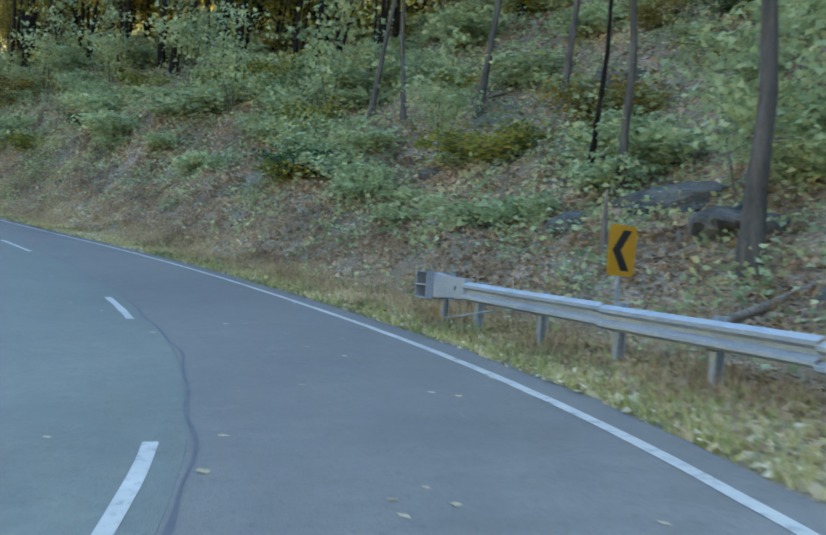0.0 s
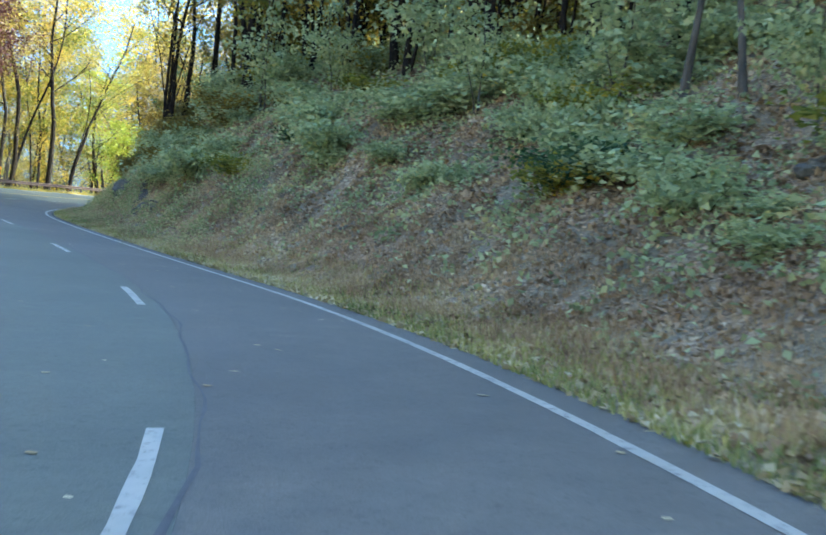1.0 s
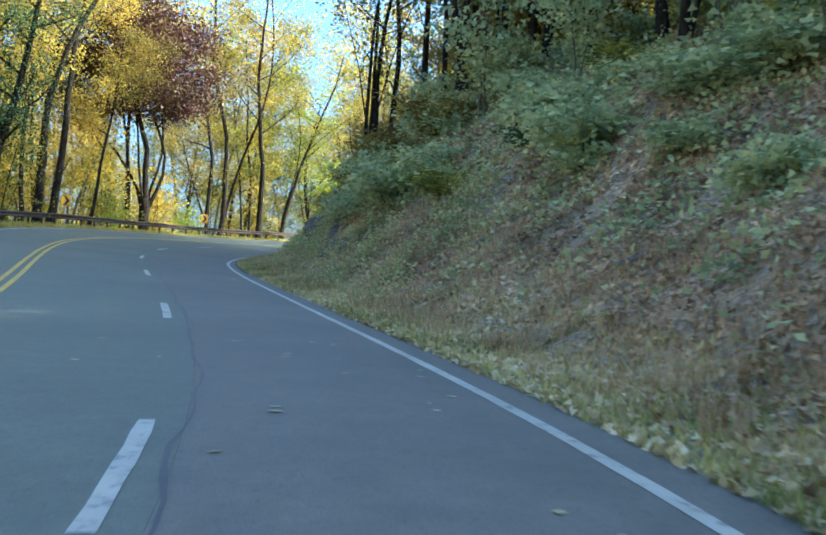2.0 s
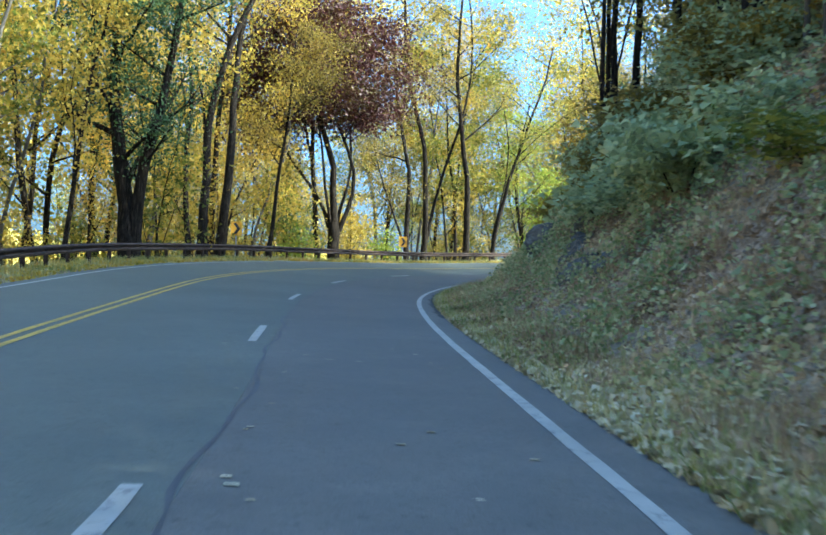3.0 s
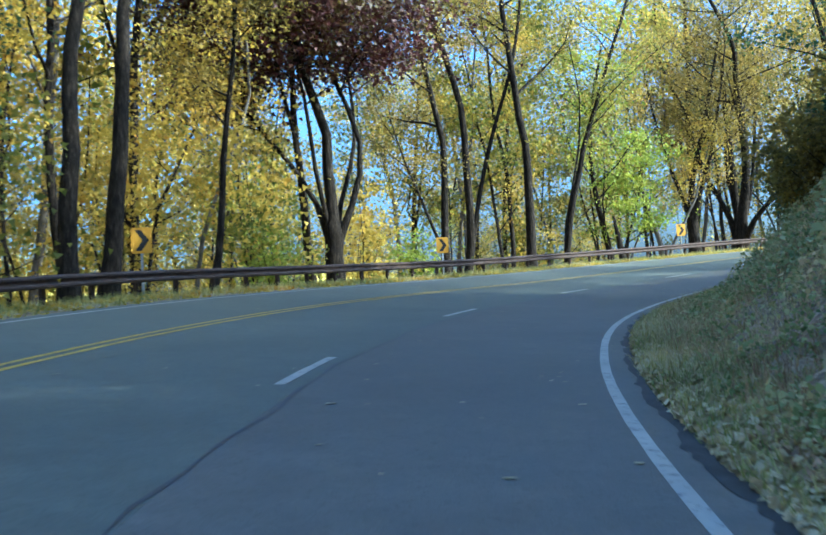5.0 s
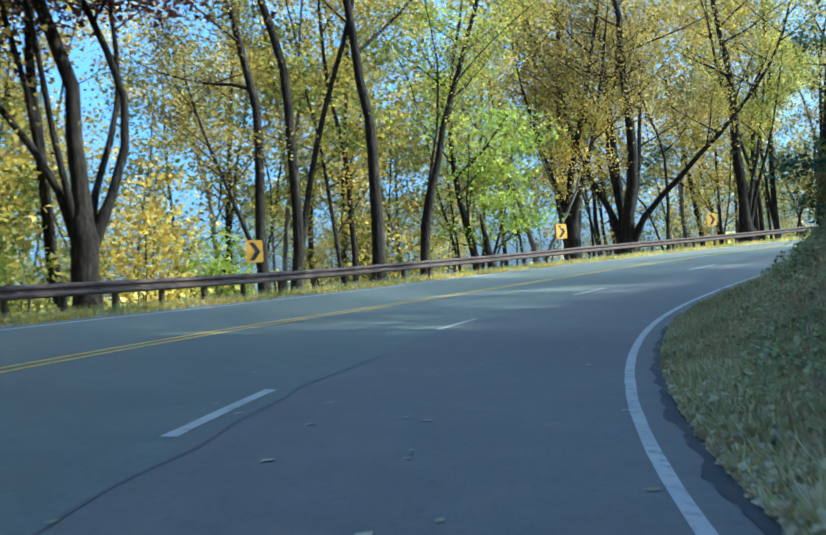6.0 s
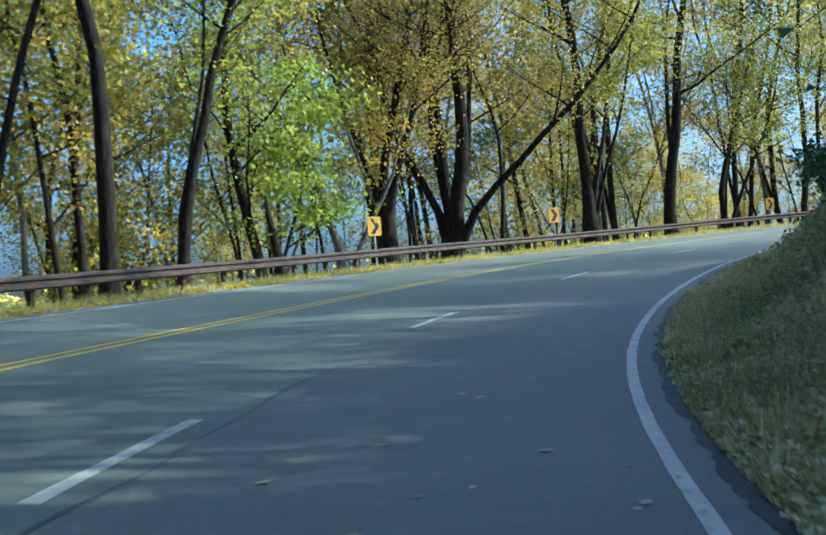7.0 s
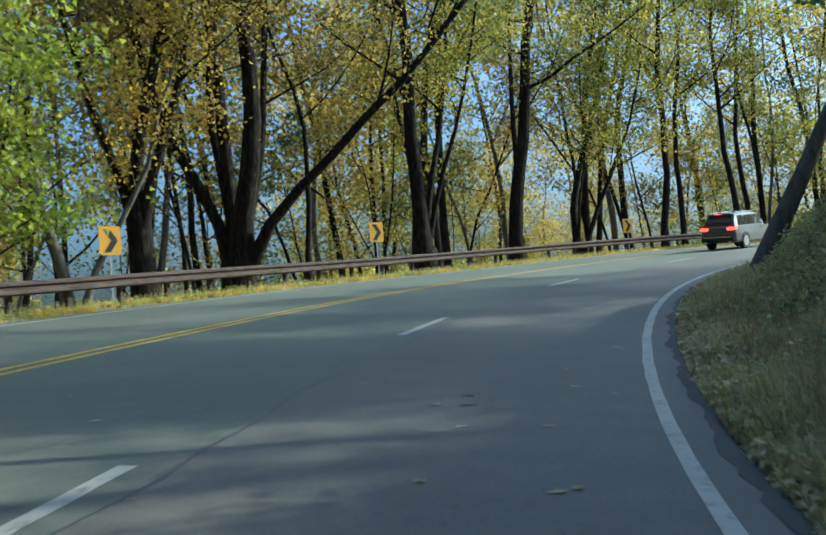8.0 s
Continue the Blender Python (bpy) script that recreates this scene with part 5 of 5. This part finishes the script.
M_PAINT = car_paint("silver_car_paint", (0.09, 0.097, 0.096))
M_GLASS, cn, cl_, cb = material("tinted_car_glass")
cb.inputs["Base Color"].default_value, cb.inputs["Roughness"].default_value, cb.inputs["IOR"].default_value = (0.012, 0.014, 0.016, 1), 0.04, 1.5
M_TRIM = surface("black_plastic_trim", (0.015, 0.015, 0.016), (0.03, 0.03, 0.031), 6, 0.6)
M_TYRE = surface("tyre_rubber", (0.012, 0.012, 0.012), (0.028, 0.028, 0.028), 8, 0.85)
M_RIM = surface("alloy_rim", (0.35, 0.36, 0.37), (0.5, 0.51, 0.52), 8, 0.35, 0.8)
M_CHROME = surface("chrome_strip", (0.6, 0.6, 0.62), (0.72, 0.72, 0.73), 8, 0.2, 1.0)
M_PLATE = surface("plate_white", (0.55, 0.57, 0.6), (0.68, 0.7, 0.72), 20, 0.5)
M_LAMP, ln, ll2, lb = material("red_tail_lamp")
lb.inputs["Base Color"].default_value, lb.inputs["Roughness"].default_value = (0.5, 0.012, 0.012, 1), 0.15
lb.inputs["Emission Color"].default_value, lb.inputs["Emission Strength"].default_value = (1, 0.05, 0.04, 1), 1.6


def loft(bm, rings):
    """rings: lists of equally many points, closed round; capped at both ends."""
    vs = [[bm.verts.new(p) for p in r] for r in rings]
    n = len(rings[0])
    for a, b in zip(vs, vs[1:]):
        for k in range(n):
            bm.faces.new((a[k], a[(k + 1) % n], b[(k + 1) % n], b[k]))
    bm.faces.new(vs[0])
    bm.faces.new(vs[-1])
    bmesh.ops.recalc_face_normals(bm, faces=bm.faces)


car = new("car")
tagged(car, "silver-grey sport utility car with lit red tail lamps on the road", "car")
W2 = 0.93
# lower body: sections from tail (y = 0) to nose (y = 4.7)
bm = bmesh.new()
rings = []
for yy, z0, z1, w in ((0.0, 0.42, 0.98, 0.80), (0.10, 0.34, 1.06, 0.89), (0.5, 0.30, 1.10, 0.93), (1.4, 0.28, 1.09, W2), (2.6, 0.28, 1.07, W2), (3.4, 0.28, 1.04, W2), (4.1, 0.30, 0.98, 0.90), (4.55, 0.36, 0.88, 0.82), (4.7, 0.44, 0.74, 0.70)):
    m_ = z0 + (z1 - z0) * 0.55
    rings.append([(-w * 0.93, yy, z0), (w * 0.93, yy, z0), (w, yy, z0 + 0.10), (w, yy, m_), (w * 0.955, yy, z1), (0, yy, z1 + 0.015), (-w * 0.955, yy, z1), (-w, yy, m_), (-w, yy, z0 + 0.10)])
loft(bm, rings)
bmesh.ops.bevel(bm, geom=bm.edges[:], offset=0.012, segments=1, affect="EDGES")
body = part("body", bm, M_PAINT, car)
# cabin
bm = bmesh.new()
rings = []
for yy, z1, wb, wt in ((0.12, 1.10, 0.84, 0.82), (0.22, 1.40, 0.86, 0.72), (0.42, 1.66, 0.87, 0.66), (0.9, 1.72, 0.88, 0.66), (2.0, 1.73, 0.88, 0.66), (2.6, 1.66, 0.88, 0.66), (3.3, 1.18, 0.88, 0.76), (3.6, 1.03, 0.86, 0.80)):
    zb = 1.0
    rings.append([(-wb, yy, zb), (wb, yy, zb), (wt + (wb - wt) * 0.15, yy, z1 - 0.07), (wt * 0.9, yy, z1), (-wt * 0.9, yy, z1), (-wt - (wb - wt) * 0.15, yy, z1 - 0.07)])
loft(bm, rings)
part("cabin", bm, M_PAINT, car)


def plate_part(name, pts, thick, mat, parent, label=""):
    """A flat panel given by its corners, thickened along its normal."""
    bm = bmesh.new()
    f = bm.faces.new([bm.verts.new(p) for p in pts])
    f.normal_update()
    nrm = f.normal.copy()
    ext = bmesh.ops.extrude_face_region(bm, geom=[f])
    for v in ext["geom"]:
        if isinstance(v, bmesh.types.BMVert):
            v.co += nrm * thick
    bmesh.ops.recalc_face_normals(bm, faces=bm.faces)
    return part(name, bm, mat, parent, label)


plate_part("rear_window", [(-0.66, 0.165, 1.16), (0.66, 0.165, 1.16), (0.58, 0.345, 1.56), (-0.58, 0.345, 1.56)], 0.035, M_GLASS, car, "dark tinted glass")
for sx in (-1, 1):
    for y0, y1, y2, y3 in ((0.50, 1.15, 1.12, 0.62), (1.22, 2.10, 2.06, 1.20), (2.17, 3.05, 2.60, 2.14)):
        plate_part("side_window", [(sx * 0.862, y0, 1.12), (sx * 0.866, y1, 1.12), (sx * 0.705, y2, 1.58), (sx * 0.705, y3, 1.58)], 0.02 * sx, M_GLASS, car, "dark tinted glass")
    for yy in (0.95, 3.75):
        w = new("wheel")
        w.parent, w.location = car, (sx * 0.84, yy, 0.36)
        bm = bmesh.new()
        bmesh.ops.create_cone(bm, cap_ends=True, segments=28, radius1=0.36, radius2=0.36, depth=0.24, matrix=Matrix.Rotation(radians(90), 4, "Y"))
        bmesh.ops.bevel(bm, geom=[e for e in bm.edges if abs(e.verts[0].co.x - e.verts[1].co.x) < 1e-4], offset=0.03, segments=2, affect="EDGES")
        part("tyre", bm, M_TYRE, w)
        bm = bmesh.new()
        bmesh.ops.create_cone(bm, cap_ends=True, segments=24, radius1=0.25, radius2=0.23, depth=0.02, matrix=Matrix.Translation((sx * 0.122, 0, 0)) @ Matrix.Rotation(radians(90) * sx, 4, "Y"))
        for k in range(5):
            box(bm, (sx * 0.132, 0.13 * math.cos(k * 1.2566), 0.13 * math.sin(k * 1.2566)), (0.02, 0.05, 0.05))
        part("rim", bm, M_RIM, w, "silver alloy rim")
        bm = bmesh.new()
        bmesh.ops.create_cone(bm, cap_ends=False, segments=20, radius1=0.43, radius2=0.43, depth=0.03, matrix=Matrix.Translation((sx * 0.935, yy, 0.37)) @ Matrix.Rotation(radians(90), 4, "Y"))
        bmesh.ops.solidify(bm, geom=bm.faces[:], thickness=0.05)
        bmesh.ops.delete(bm, geom=[v for v in bm.verts if v.co.z < 0.30], context="VERTS")
        part("wheel_arch", bm, M_TRIM, car, "black plastic arch")
    lb_ = bmesh.new()
    box(lb_, (sx * 0.66, 0.03, 0.99), (0.36, 0.16, 0.14))
    box(lb_, (sx * 0.85, 0.12, 0.99), (0.10, 0.30, 0.13))
    bmesh.ops.bevel(lb_, geom=lb_.edges[:], offset=0.02, segments=2, affect="EDGES")
    part("tail_lamp", lb_, M_LAMP, car, "lit red tail lamp")
    bm = bmesh.new()
    box(bm, (sx * 0.60, 1.5, 1.755), (0.035, 1.9, 0.03))
    bmesh.ops.bevel(bm, geom=bm.edges[:], offset=0.008, segments=1, affect="EDGES")
    part("roof_rail", bm, M_CHROME, car)
    bm = bmesh.new()
    box(bm, (sx * 1.0, 2.95, 1.12), (0.20, 0.10, 0.15))
    bmesh.ops.bevel(bm, geom=bm.edges[:], offset=0.03, segments=2, affect="EDGES")
    part("door_mirror", bm, M_PAINT, car)
    bm = bmesh.new()
    box(bm, (sx * 0.62, -0.02, 0.36), (0.16, 0.10, 0.06))
    part("exhaust_tip", bm, M_CHROME, car)
bm = bmesh.new()
box(bm, (0, 0.01, 0.52), (1.66, 0.16, 0.20))
bmesh.ops.bevel(bm, geom=bm.edges[:], offset=0.03, segments=2, affect="EDGES")
part("rear_bumper", bm, M_TRIM, car, "black lower bumper")
bm = bmesh.new()
box(bm, (0, -0.06, 0.60), (1.35, 0.05, 0.035))
part("bumper_strip", bm, M_CHROME, car)
bm = bmesh.new()
box(bm, (0, 0.025, 0.86), (0.56, 0.03, 0.16))
part("number_plate", bm, M_PLATE, car, "plain pale plate")
bm = bmesh.new()
box(bm, (0, 0.035, 1.08), (0.9, 0.03, 0.03))
part("tailgate_strip", bm, M_CHROME, car)
bm = bmesh.new()
box(bm, (0, 0.36, 1.675), (1.2, 0.34, 0.035))
bmesh.ops.bevel(bm, geom=bm.edges[:], offset=0.012, segments=1, affect="EDGES")
sp_ = part("spoiler", bm, M_PAINT, car)
bm = bmesh.new()
box(bm, (0, 0.185, 1.668), (0.36, 0.012, 0.022))
part("brake_lamp", bm, M_LAMP, sp_, "lit red strip lamp")
CAR_S, CAR_L = 156.0, -1.9
x, y, z = on_road(CAR_S, CAR_L)
grade_ = float(grade(CAR_S + 2) - grade(CAR_S - 2)) / 4
car.location, car.rotation_euler = (x, y, z), (math.atan(grade_), math.atan(float(bank(CAR_S))), heading(CAR_S) - 0.02)
car.scale = (0.93, 0.93, 0.93)
